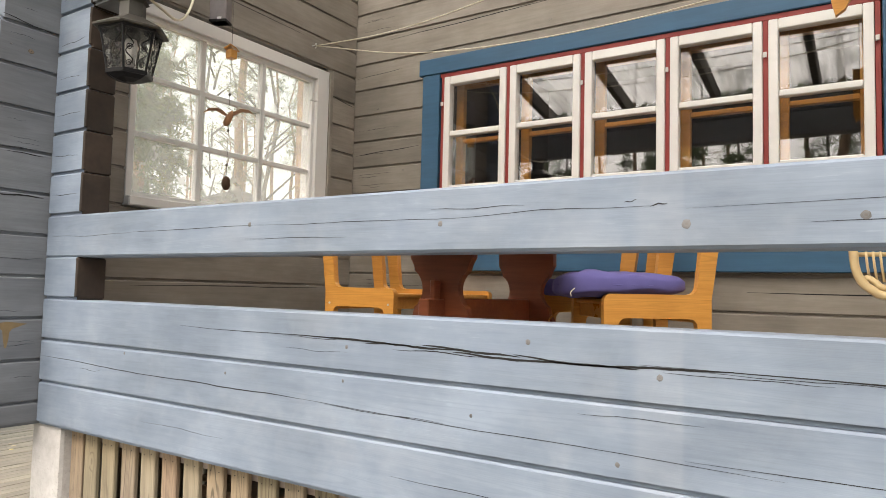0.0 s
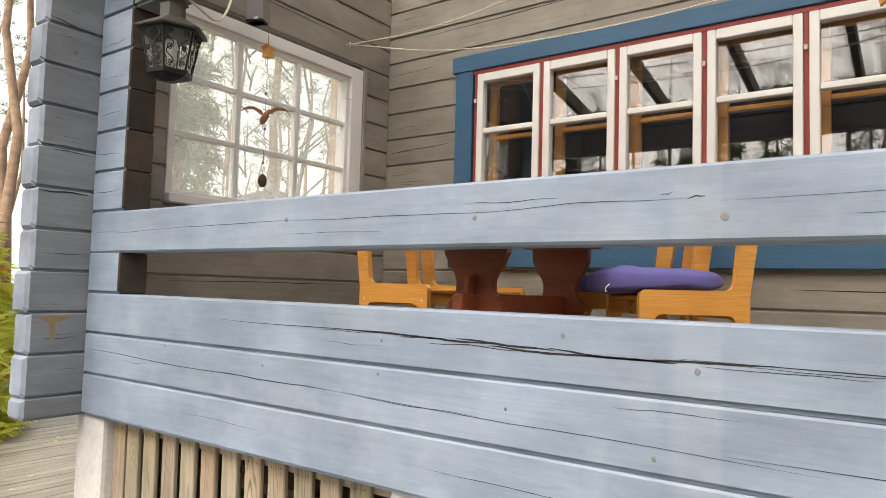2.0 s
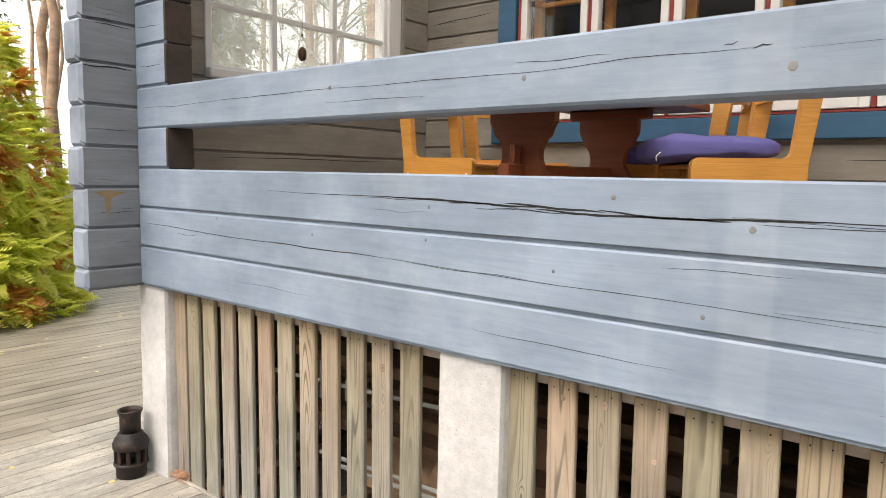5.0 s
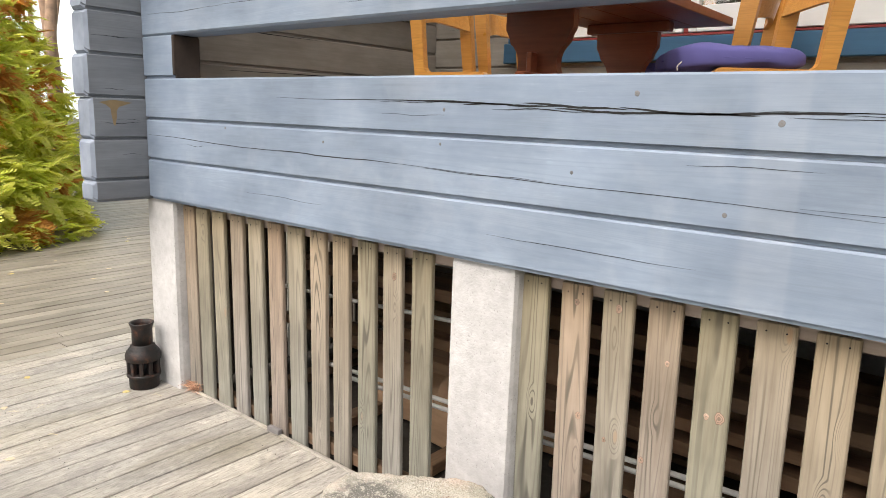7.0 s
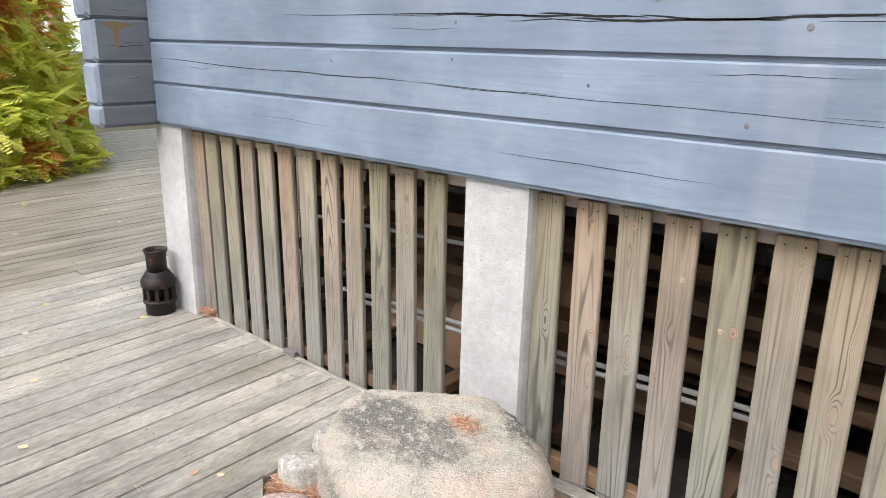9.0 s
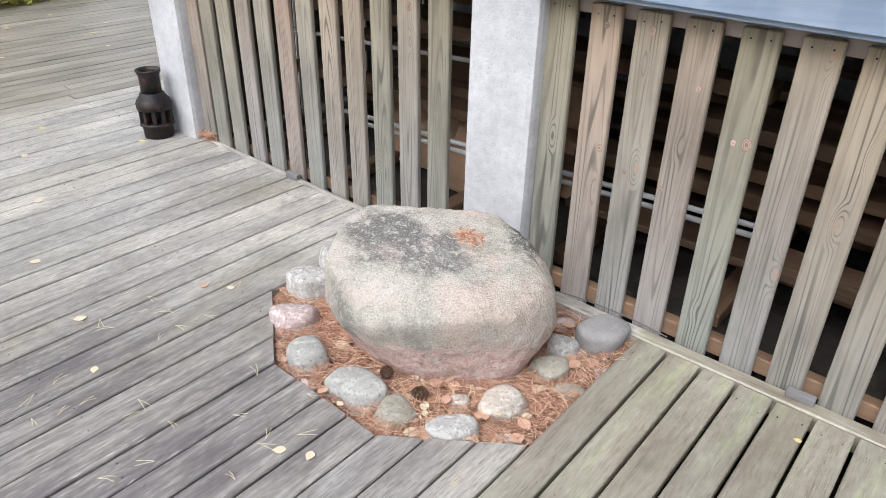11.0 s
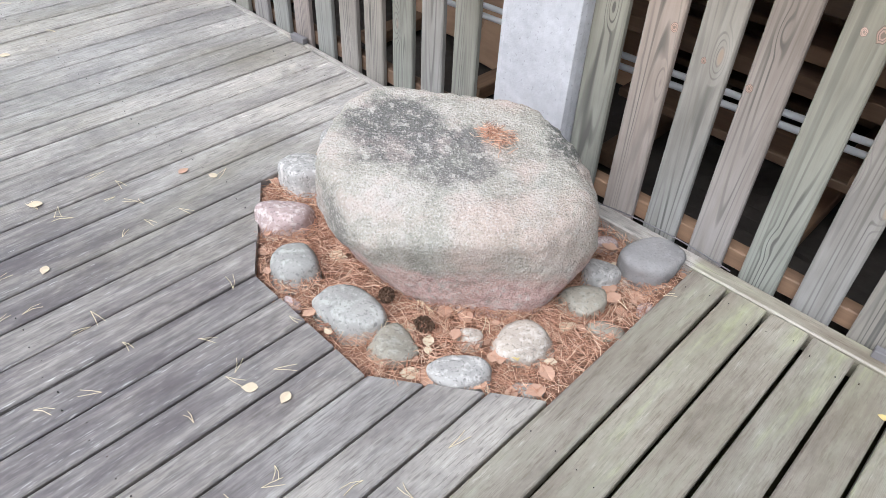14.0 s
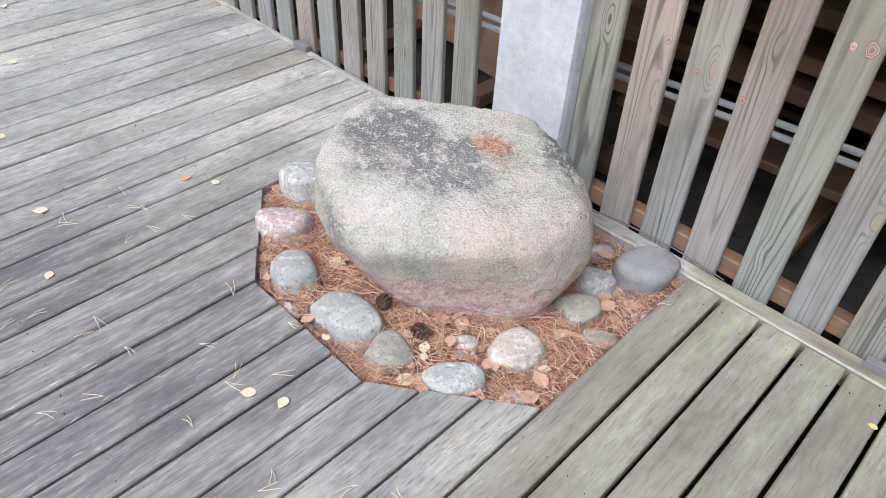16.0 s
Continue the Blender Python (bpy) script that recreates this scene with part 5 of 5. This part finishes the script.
part("back_hoop", tube_bm([(0.465 * -math.cos(a), 0.30 + 0.06 * math.sin(a), 0.90 + 0.10 * math.sin(a)) for a in (math.pi * i / 24 for i in range(25))], 0.0145, 10), RATTAN, ch, "", None, True)
part("arm_rail", tube_bm([(-0.47, -0.045, 0.588), (0.47, -0.045, 0.588)], 0.008, 8), RATTAN, ch, "", None, True)
part("inner_hoop", tube_bm(smooth_line([(-0.447, -0.055, 0.490), (-0.426, -0.05, 0.508), (-0.400, -0.055, 0.490), (-0.37, -0.06, 0.474), (-0.2, -0.07, 0.455), (0.2, -0.07, 0.455), (0.37, -0.06, 0.474), (0.426, -0.05, 0.508), (0.447, -0.055, 0.490)]), 0.011, 8), RATTAN, ch, "", None, True)
for i in range(40):
    u = -0.43 + 0.0205 * i
    if u < 0.4:
        part("spindle", tube_bm([(u, -0.055, 0.597), (u + 0.004, -0.05, 0.55), (u + 0.011, -0.05, 0.50 - 0.04 * (1 - abs(u) / 0.45))], 0.0045, 6), RATTAN, ch, "", None, True)
for i in range(9):
    u = -0.36 + 0.09 * i
    part("back_spindle", tube_bm([(u, 0.33, 0.94), (u, 0.26, 0.40)], 0.006, 7), RATTAN, ch, "", None, True)
part("seat", lathe_bm([(0.30, 0.36), (0.33, 0.375), (0.33, 0.395), (0.29, 0.41), (0.1, 0.40)], 28), RATTAN, ch, "", Matrix.Translation((0.06, 0.1, 0)), True)
for x in (-0.2, 0.32):
    for y in (-0.1, 0.30):
        part("leg", tube_bm([(x, y, 0.38), (x, y, 0.0)], 0.014, 8), RATTAN, ch, "", None, True)

# ---- wrought-iron porch lamp ----
FROST = glass("hammered_lamp_glass", 0.22)
lamp = empty("porch_lamp", pose(0.475, 0.05, 2.345, 0, 0, 12), "black wrought-iron hexagonal lantern with scrolls and grey glass", "lamp")
SEG = 6


def hexring(r, z):
    return [(r * math.cos(radians(60 * i)), r * math.sin(radians(60 * i)), z) for i in range(SEG)]


lo, hi = hexring(0.085, 0.02), hexring(0.118, 0.185)
for i in range(SEG):
    a, b, c, d = lo[i], lo[(i + 1) % 6], hi[(i + 1) % 6], hi[i]
    bm = bmesh.new()
    bm.faces.new([bm.verts.new(q) for q in (a, b, c, d)])
    ob = part("glass_panel", bm, FROST, lamp)
    ob.visible_shadow = False
    part("corner_bar", tube_bm([a, d], 0.005, 6), IRON, lamp)
    A, B, C, D = map(Vector, (a, b, c, d))
    n0 = ((A + B) / 2 - Vector((0, 0, A.z))).normalized() * 0.006
    for s in (0.22, 0.78):
        pts = []
        for j in range(22):
            u = j / 21
            base = (A + (D - A) * (0.1 + 0.8 * u)) * (1 - s) + (B + (C - B) * (0.1 + 0.8 * u)) * s
            pts.append(base + n0 + (B - A).normalized() * 0.014 * math.sin(u * 4 * math.pi) * (1 if s < 0.5 else -1))
        part("scroll", tube_bm(pts, 0.0026, 5), IRON, lamp)
        for cz in (0.12, 0.5, 0.88):
            cen = (A + (D - A) * cz) * (1 - s) + (B + (C - B) * cz) * s + n0
            curl = [cen + (B - A).normalized() * (0.014 * (1 - t / 22) * math.cos(t * 0.6)) + Vector((0, 0, 0.014 * (1 - t / 22) * math.sin(t * 0.6))) for t in range(18)]
            part("curl", tube_bm(curl, 0.0022, 5), IRON, lamp)
for r, z, h in ((0.088, 0.005, 0.016), (0.122, 0.180, 0.014)):
    part("rim", lathe_bm([(r - 0.01, z), (r + 0.004, z), (r + 0.006, z + h), (r - 0.008, z + h)], 6), IRON, lamp)
part("bottom", lathe_bm([(0.02, -0.018), (0.06, -0.008), (0.086, 0.006)], 6), IRON, lamp)
part("roof", lathe_bm([(0.148, 0.19), (0.15, 0.197), (0.05, 0.252), (0.045, 0.252)], 6), plain("weathered_iron_roof", (0.10, 0.095, 0.085), 0.5, 0.6, 0.3, 20), lamp, "grey weathered hexagonal roof")
part("chimney", lathe_bm([(0.052, 0.25), (0.052, 0.31), (0.066, 0.318), (0.02, 0.36), (0.008, 0.37), (0.008, 0.40)], 6), plain("pale_lamp_collar", (0.09, 0.087, 0.08), 0.6, 0.3, 0.3, 20), lamp)
part("bracket", tube_bm(smooth_line([(0, 0, 0.39), (-0.02, 0, 0.43), (-0.08, 0.0, 0.45), (-0.20, 0.0, 0.44), (-0.235, 0.0, 0.40)]), 0.008, 8), IRON, lamp)
part("bulb", lathe_bm([(0.012, 0.05), (0.016, 0.09), (0.03, 0.13), (0.02, 0.16)], 14), WHITE, lamp, "", None, True)
tagged(part("lamp_cable", tube_bm(smooth_line([(0.52, 0.06, 2.70), (0.55, 0.12, 2.655), (0.48, 0.25, 2.66), (0.40, 0.36, 2.74), (0.33, 0.45, 2.90), (0.28, 0.5, 3.15), (0.15, 0.6, 3.4)], 8), 0.006, 8), CREAM, None, "", None, True), "cream electric cable hanging from the lamp", "cable")

# ---- hanging ornaments ----
TIN = plain("tarnished_tin", (0.30, 0.28, 0.29), 0.45, 0.5, 0.3, 30, 0.3)
STRING = plain("dark_string", (0.08, 0.07, 0.06), 0.8)
tin = empty("tin_box", pose(0.16, 0.735, 2.875, 0, 0, 25), "small tarnished tin box hanging under the roof", "box")
part("body", box_bm(-0.045, 0.045, -0.035, 0.035, 0.0, 0.20, 0.004), TIN, tin)
part("sticker", box_bm(-0.012, 0.012, -0.0012, 0.0, 0.0, 0.012), WHITE, tin, "small white label", pose(0.01, -0.0355, 0.01))
part("rim", box_bm(-0.047, 0.047, -0.037, 0.037, 0.0, 0.012, 0.002), IRON, tin)
part("string", tube_bm([(0, 0, 0.20), (0, 0, 0.55)], 0.002, 5), STRING, tin)
mob = empty("bird_mobile", pose(0.21, 0.775, 0), "carved wooden bird mobile with house and cone on a string", "ornament")
house = part("bird_house", box_bm(-0.022, 0.022, -0.020, 0.020, 2.69, 2.735, 0.002), PINE, mob, "small orange wooden bird house", None)
for s in (-1, 1):
    part("roof_board", box_bm(-0.004, 0.038, -0.03, 0.03, -0.003, 0.003, 0.001), PINE, house, "", pose(0, 0, 2.757, 0, 0, 35) @ pose(0, 0, 0, 0, 32 if s > 0 else 148, 0))
part("line", tube_bm([(0, 0, 2.70), (0, 0, 2.05)], 0.0012, 5), STRING, mob)
part("line", tube_bm([(0, 0, 2.75), (0, 0, 3.45)], 0.0012, 5), STRING, mob)
BIRD = wood("carved_bird_wood", (0.40, 0.20, 0.10), (0.26, 0.12, 0.06), 0.5, 1.0)
turn = pose(0, 0, 2.385, 0, 0, 40)
bm = bmesh.new()
bmesh.ops.create_uvsphere(bm, u_segments=14, v_segments=10, radius=1)
for v in bm.verts:
    v.co = Vector((v.co.x * 0.018, v.co.y * 0.018, v.co.z * 0.045 - 0.012 * v.co.x ** 2))
body = part("bird", bm, BIRD, mob, "carved reddish wooden bird", turn @ pose(0, 0, -0.01, 0, 25, 0), True)
for s in (-1, 1):
    w = [(0.0, -0.012), (0.03, 0.002), (0.065, 0.022), (0.10, 0.020), (0.13, 0.008), (0.10, 0.034), (0.06, 0.038), (0.02, 0.018)]
    part("wing", prism_bm([(s * x, z) for x, z in w], -0.004, 0.004), BIRD, mob, "", turn @ pose(0, 0, 0.005))
for z in (2.50, 2.31, 2.13):
    part("bead", lathe_bm([(0.003, -0.008), (0.008, 0), (0.003, 0.008)], 10), STRING, mob, "", pose(0, 0, z), True)
bm = bmesh.new()
bmesh.ops.create_uvsphere(bm, u_segments=14, v_segments=10, radius=1)
for v in bm.verts:
    v.co = Vector((v.co.x * 0.022, v.co.y * 0.022, v.co.z * 0.036)) * (1 + 0.08 * math.sin(v.co.z * 26) * math.cos(math.atan2(v.co.y, v.co.x) * 8))
part("hanging_cone", bm, CONE, mob, "dark hanging cone", pose(0, 0, 2.035), True)
tagged(part("hook", tube_bm(smooth_line([(-0.01, 1.574, 3.05), (0.02, 1.574, 3.05), (0.035, 1.574, 3.06), (0.04, 1.574, 3.045), (0.03, 1.574, 3.03)]), 0.003, 6), PIPE), "small white screw hook in the log wall", "hook")
for pts in ([(0.035, 1.574, 3.045), (0.7, 1.45, 2.965), (1.38, 1.32, 2.95), (2.6, 1.1, 3.02), (3.8, 0.9, 3.15)], [(0.035, 1.574, 3.045), (0.8, 1.55, 2.86), (1.6, 1.53, 2.79), (2.44, 1.5, 2.80), (3.2, 1.48, 2.90), (4.4, 1.45, 3.12)]):
    tagged(part("clothes_line", tube_bm(smooth_line(pts, 8), 0.0035, 6), CREAM, None, "", None, True), "thin cream clothes line strung across the porch", "cord", "clothes lines")
wp = empty("wooden_pointer", pose(2.93, 1.15, 2.50), "pale pine pointed ornament hanging from the roof", "ornament")
part("board", prism_bm([(0.0, 0.0), (0.03, 0.02), (0.05, 0.06), (0.05, 0.30), (-0.012, 0.30), (-0.012, 0.05)], -0.012, 0.012), PINE, wp)
part("string", tube_bm([(0.02, 0, 0.3), (0.02, 0, 0.95)], 0.0015, 5), STRING, wp)

# ---- garden and forest ----
def leafy(name, stops, rough=0.6, clump=0.0):
    m, n, l, p = shader(name)
    g = n.new("ShaderNodeNewGeometry").outputs["Random Per Island"]
    if clump:       # whole sprays share a tone
        f = noise_tex(n, l, n.new("ShaderNodeTexCoord").outputs["Object"], clump, 3, 0.6)
        f2, wt = n.new("ShaderNodeMapRange"), n.new("ShaderNodeMath")
        f2.inputs["From Min"].default_value, f2.inputs["From Max"].default_value, f2.inputs["To Max"].default_value = 0.32, 0.66, 0.7
        wt.operation, wt.inputs[1].default_value = "MULTIPLY_ADD", 0.3
        l.new(f, f2.inputs["Value"])
        l.new(g, wt.inputs[0])
        l.new(f2.outputs[0], wt.inputs[2])
        g = wt.outputs[0]
    col = ramp(n, l, g, stops)
    l.new(col, p.inputs["Base Color"])
    p.inputs["Roughness"].default_value = rough
    tl, mx = n.new("ShaderNodeBsdfTranslucent"), n.new("ShaderNodeMixShader")
    l.new(col, tl.inputs[0])
    mx.inputs[0].default_value = 0.55
    l.new(p.outputs[0], mx.inputs[1])
    l.new(tl.outputs[0], mx.inputs[2])
    l.new(mx.outputs[0], n["Material Output"].inputs["Surface"])
    return m


THUJA = leafy("thuja_leaf", [(0.0, (0.50, 0.56, 0.11)), (0.3, (0.74, 0.80, 0.17)), (0.65, (0.88, 0.88, 0.26)), (1.0, (0.96, 0.92, 0.42))], 0.6, 2.6)
THUJA_BROWN = leafy("browned_thuja_leaf", [(0.0, (0.62, 0.29, 0.07)), (1.0, (0.92, 0.55, 0.16))], 0.6, 2.6)
BARK = wood("pine_bark", (0.30, 0.19, 0.12), (0.15, 0.10, 0.07), 0.9, 0.25, 0.3, 0.6)


def spray(verts, faces, o, d, side, size, rnd):
    """A flat fan of scale leaves: a stem with drooping side shoots, each a few narrow lobes."""
    up = d.cross(side).normalized()
    for j in range(9):
        u = j / 8
        for s in (-1, 1):
            b = o + d * size * u - up * size * 0.25 * u * u
            q = (d * 0.75 + side * s).normalized()
            L = size * (0.42 * (1 - u * 0.75)) * rnd.uniform(0.7, 1.1)
            w = size * 0.062
            e = b + q * L - up * L * rnd.uniform(0.1, 0.4)
            m = b + q * L * 0.55
            n2 = (d - q * d.dot(q)).normalized() * w
            k = len(verts)
            verts += [b, m + n2 * 1.3, e, m - n2 * 1.3]
            faces.append((k, k + 1, k + 2, k + 3))
            for t in (0.35, 0.7):
                k = len(verts)
                c = b + q * L * t
                r = (d * 0.4 * s + q + side * 0.3 * s).normalized()
                verts += [c, c + r * L * 0.35 + n2, c + r * L * 0.45 - up * L * 0.1, c + r * L * 0.3 - n2]
                faces.append((k, k + 1, k + 2, k + 3))


def thuja(m, height, radius, count, seed):
    rnd = random.Random(seed)
    t = empty("thuja", m, "bushy yellow-green thuja with browned inner sprays", "conifer", "thuja hedge")
    part("trunk", tube_bm([(0, 0, -0.2), (0.02, 0, height * 0.5), (0, 0, height * 0.95)], [0.09, 0.06, 0.01], 10), BARK, t)
    green, brown = ([], []), ([], [])
    for _ in range(count):
        z = height * (rnd.random() ** 1.2)
        u, a = z / height, rnd.uniform(0, 2 * math.pi)
        at = Vector((math.cos(a) * 1.6, math.sin(a) * 1.6, z * 2.6 + seed))
        R = radius * (1 - u) ** 0.75 * (1 + 0.20 * noise.noise(at * 0.8)) * (1.0 if rnd.random() < 0.6 else rnd.uniform(0.72, 0.95)) + 0.05
        turned = noise.noise(at * 1.5 + Vector((9, 3, 1))) > 0.30
        verts, faces = brown if turned else green
        # a bough: three or four flat sprays fanned out from one shoot, arching outwards and down
        o = Vector((math.cos(a) * R * 0.78, math.sin(a) * R * 0.78, z))
        droop = rnd.uniform(-1.3, 1.0)
        for f in range(rnd.choice((3, 4))):
            b = a + rnd.uniform(-0.75, 0.75)
            d = Vector((math.cos(b), math.sin(b), droop + rnd.uniform(-0.2, 0.2))).normalized()
            side = Vector((-math.sin(b), math.cos(b), rnd.uniform(-0.5, 0.5))).normalized()
            spray(verts, faces, o + d * rnd.uniform(0, 0.06), d, side, rnd.uniform(0.15, 0.27), rnd)
    for name, mat, (verts, faces) in (("crown", THUJA, green), ("brown_sprays", THUJA_BROWN, brown)):
        me = bpy.data.meshes.new(name)
        me.from_pydata(verts, [], faces)
        me.materials.append(mat)
        part(name, me, None, t, "browned orange sprays" if mat is THUJA_BROWN else "")
    return t


thuja(pose(-4.85, 0.35, -0.1), 3.7, 1.45, 1900, 4)
thuja(pose(-6.6, 1.55, -0.1), 3.2, 1.2, 800, 9)

# mist among the trees is put into these paler leaf and bark colours
PINE_GREEN = leafy("pine_needle_green", [(0.0, (0.07, 0.10, 0.05)), (0.6, (0.12, 0.16, 0.08)), (1.0, (0.19, 0.23, 0.12))])
BIRCH_GREEN = leafy("birch_leaf_green", [(0.0, (0.12, 0.15, 0.06)), (0.6, (0.20, 0.23, 0.09)), (1.0, (0.34, 0.34, 0.14))])
PINE_BARK = wood("grey_orange_bark", (0.50, 0.33, 0.22), (0.31, 0.22, 0.165), 0.9, 0.15, 0.3, 0.6)
LEGGY = wood("grey_bark", (0.27, 0.25, 0.225), (0.16, 0.15, 0.135), 0.9, 0.2, 0.3, 0.6)


def forest_tree(kind, seed, m):
    rnd = random.Random(seed)
    H0 = {"pine": rnd.uniform(15, 20), "spruce": rnd.uniform(7, 12), "birch": rnd.uniform(8, 12)}[kind]
    label = {"pine": "tall thin pine with orange-brown bark", "spruce": "green spruce with drooping boughs", "birch": "slender bare-limbed birch with thin yellowing leaves"}[kind]
    t = empty(kind + "_tree", m, label, "tree", "forest trees")
    r0 = {"pine": 0.17, "spruce": 0.12, "birch": 0.09}[kind]
    part("trunk", tube_bm([(rnd.uniform(-0.1, 0.1) * j, rnd.uniform(-0.1, 0.1) * j, -0.4 + (H0 + 0.4) * j / 6) for j in range(7)], [r0 * (1 - 0.14 * j) for j in range(7)], 9), PINE_BARK if kind == "pine" else LEGGY, t, "", None, True)
    verts, faces = [], []
    bm = bmesh.new()
    n = {"pine": 30, "spruce": 90, "birch": 34}[kind]
    for j in range(n):
        u = rnd.uniform(0.55, 1.0) if kind == "pine" else (rnd.random() ** 1.1 * 0.97 + 0.03 if kind == "spruce" else rnd.uniform(0.12, 1.0))
        z, a = H0 * u, rnd.uniform(0, 6.283)
        L = {"pine": 2.4 * (1.15 - u), "spruce": 2.1 * (1.02 - u), "birch": 2.0 * (1.1 - u) + 0.3}[kind] * rnd.uniform(0.6, 1.1) + 0.2
        rise = {"pine": 0.15, "spruce": -0.35, "birch": 0.7}[kind]
        tip = Vector((math.cos(a) * L, math.sin(a) * L, z + rise * L))
        mid = Vector((math.cos(a) * L * 0.5, math.sin(a) * L * 0.5, z + rise * L * (0.35 if kind != "birch" else 0.65)))
        tube_bm([(0, 0, z), mid, tip], [0.022, 0.014, 0.004] if kind != "birch" else [0.03, 0.016, 0.004], 5, bm)
        for q in range({"pine": 26, "spruce": 34, "birch": 44}[kind]):
            w = rnd.uniform(0.25, 1.05)
            o = (mid + (tip - mid) * (w - 0.4) / 0.65) + Vector((rnd.gauss(0, 0.13), rnd.gauss(0, 0.13), rnd.gauss(0, 0.09)))
            d = Vector((rnd.gauss(0, 1), rnd.gauss(0, 1), rnd.gauss(-0.2 if kind != "pine" else 0.4, 0.6))).normalized()
            sd = d.orthogonal().normalized() * rnd.uniform(0.4, 1)
            s, wd = {"pine": (0.20, 0.012), "spruce": (0.22, 0.03), "birch": (0.05, 0.022)}[kind]
            for fan in range({"pine": 5, "spruce": 2, "birch": 1}[kind]):
                d2 = (d + Vector((rnd.gauss(0, 0.5), rnd.gauss(0, 0.5), rnd.gauss(0, 0.5)))).normalized()
                k = len(verts)
                verts += [o, o + d2 * s * 0.5 + sd * wd, o + d2 * s, o + d2 * s * 0.5 - sd * wd]
                faces.append((k, k + 1, k + 2, k + 3))
    tagged(part("branchwork", bm, PINE_BARK if kind == "pine" else LEGGY, t), "", "", "", "stuff")
    me = bpy.data.meshes.new("crown")
    me.from_pydata(verts, [], faces)
    me.materials.append(BIRCH_GREEN if kind == "birch" else PINE_GREEN)
    tagged(part("crown", me, None, t), "", "", "", "stuff")
    return t


rnd = random.Random(77)
protos = [forest_tree("pine", 1, pose(-8.2, 9.75, 0)), forest_tree("pine", 2, pose(-13, 12.0, 0, 0, 0, 40)), forest_tree("pine", 3, pose(-16, 6.0, 0, 0, 0, 90)),
          forest_tree("spruce", 4, pose(-8.8, 6.3, -1.5)), forest_tree("spruce", 5, pose(-15, 8.5, 0)), forest_tree("birch", 6, pose(-9.5, 9.8, -1.0)), forest_tree("birch", 7, pose(-12, 10.2, -1.0))]
for _ in range(64):
    x, y = rnd.uniform(-46, -12), rnd.uniform(-8, 52)
    copy_thing(protos[rnd.choice((0, 1, 2, 0, 1, 2, 0, 1, 2, 3, 4, 5, 6))], pose(x, y, 0, 0, 0, rnd.uniform(0, 360)))
for _ in range(120):
    copy_thing(protos[rnd.choice((0, 2, 3, 3, 4, 4, 6, 6))], pose(rnd.uniform(-36, 18), rnd.uniform(-52, -30), 0, 0, 0, rnd.uniform(0, 360)) @ Matrix.Scale(1.25, 4))
SHED = wood("grey_shed_boards", (0.12, 0.118, 0.115), (0.07, 0.068, 0.066), 0.8, 0.5)
PIPE_GREY = wood("grey_board_paint", (0.17, 0.17, 0.168), (0.12, 0.12, 0.118), 0.7, 0.6)
shed = empty("garden_shed", pose(-7.83, 7.62, 0.17, 0, 0, 50), "small grey wooden shed with a low dark roof", "shed")
part("wall", box_bm(-1.1, 1.1, -1.3, 1.3, -0.6, 2.55, 0.01), SHED, shed)
part("gable", prism_bm([(-1.1, 2.552), (1.1, 2.552), (1.1, 2.64), (0, 2.96), (-1.1, 2.64)], -1.3, 1.3), SHED, shed)
for s in (-1, 1):
    part("roof_slope", box_bm(0, 1.5, -1.6, 1.6, -0.04, 0.04, 0.01), SHED, shed, "dark grey felt roof", pose(0, 0, 3.02, 0, 17 if s > 0 else 163, 0))
    part("bargeboard", box_bm(0, 1.5, -1.64, -1.605, -0.13 if s > 0 else -0.03, 0.03 if s > 0 else 0.13, 0.004), PIPE_GREY, shed, "pale grey bargeboard", pose(0, 0, 3.02, 0, 17 if s > 0 else 163, 0))
# pale misty sky beyond the wood
MIST, n, l, p = shader("misty_sky")
n.remove(p)
em = n.new("ShaderNodeEmission")
em.inputs[0].default_value, em.inputs[1].default_value = (0.87, 0.97, 0.96, 1), 0.9
l.new(em.outputs[0], n["Material Output"].inputs["Surface"])
bm = bmesh.new()
ring = [(70 * math.cos(radians(a)), 70 * math.sin(radians(a))) for a in range(85, 216, 5)]
lo = [bm.verts.new((x, y, -6)) for x, y in ring]
hi = [bm.verts.new((x, y, 45)) for x, y in ring]
for i in range(len(ring) - 1):
    bm.faces.new((lo[i], lo[i + 1], hi[i + 1], hi[i]))
tagged(part("backdrop", bm, MIST), "pale misty sky beyond the trees", "sky", "", "structure")
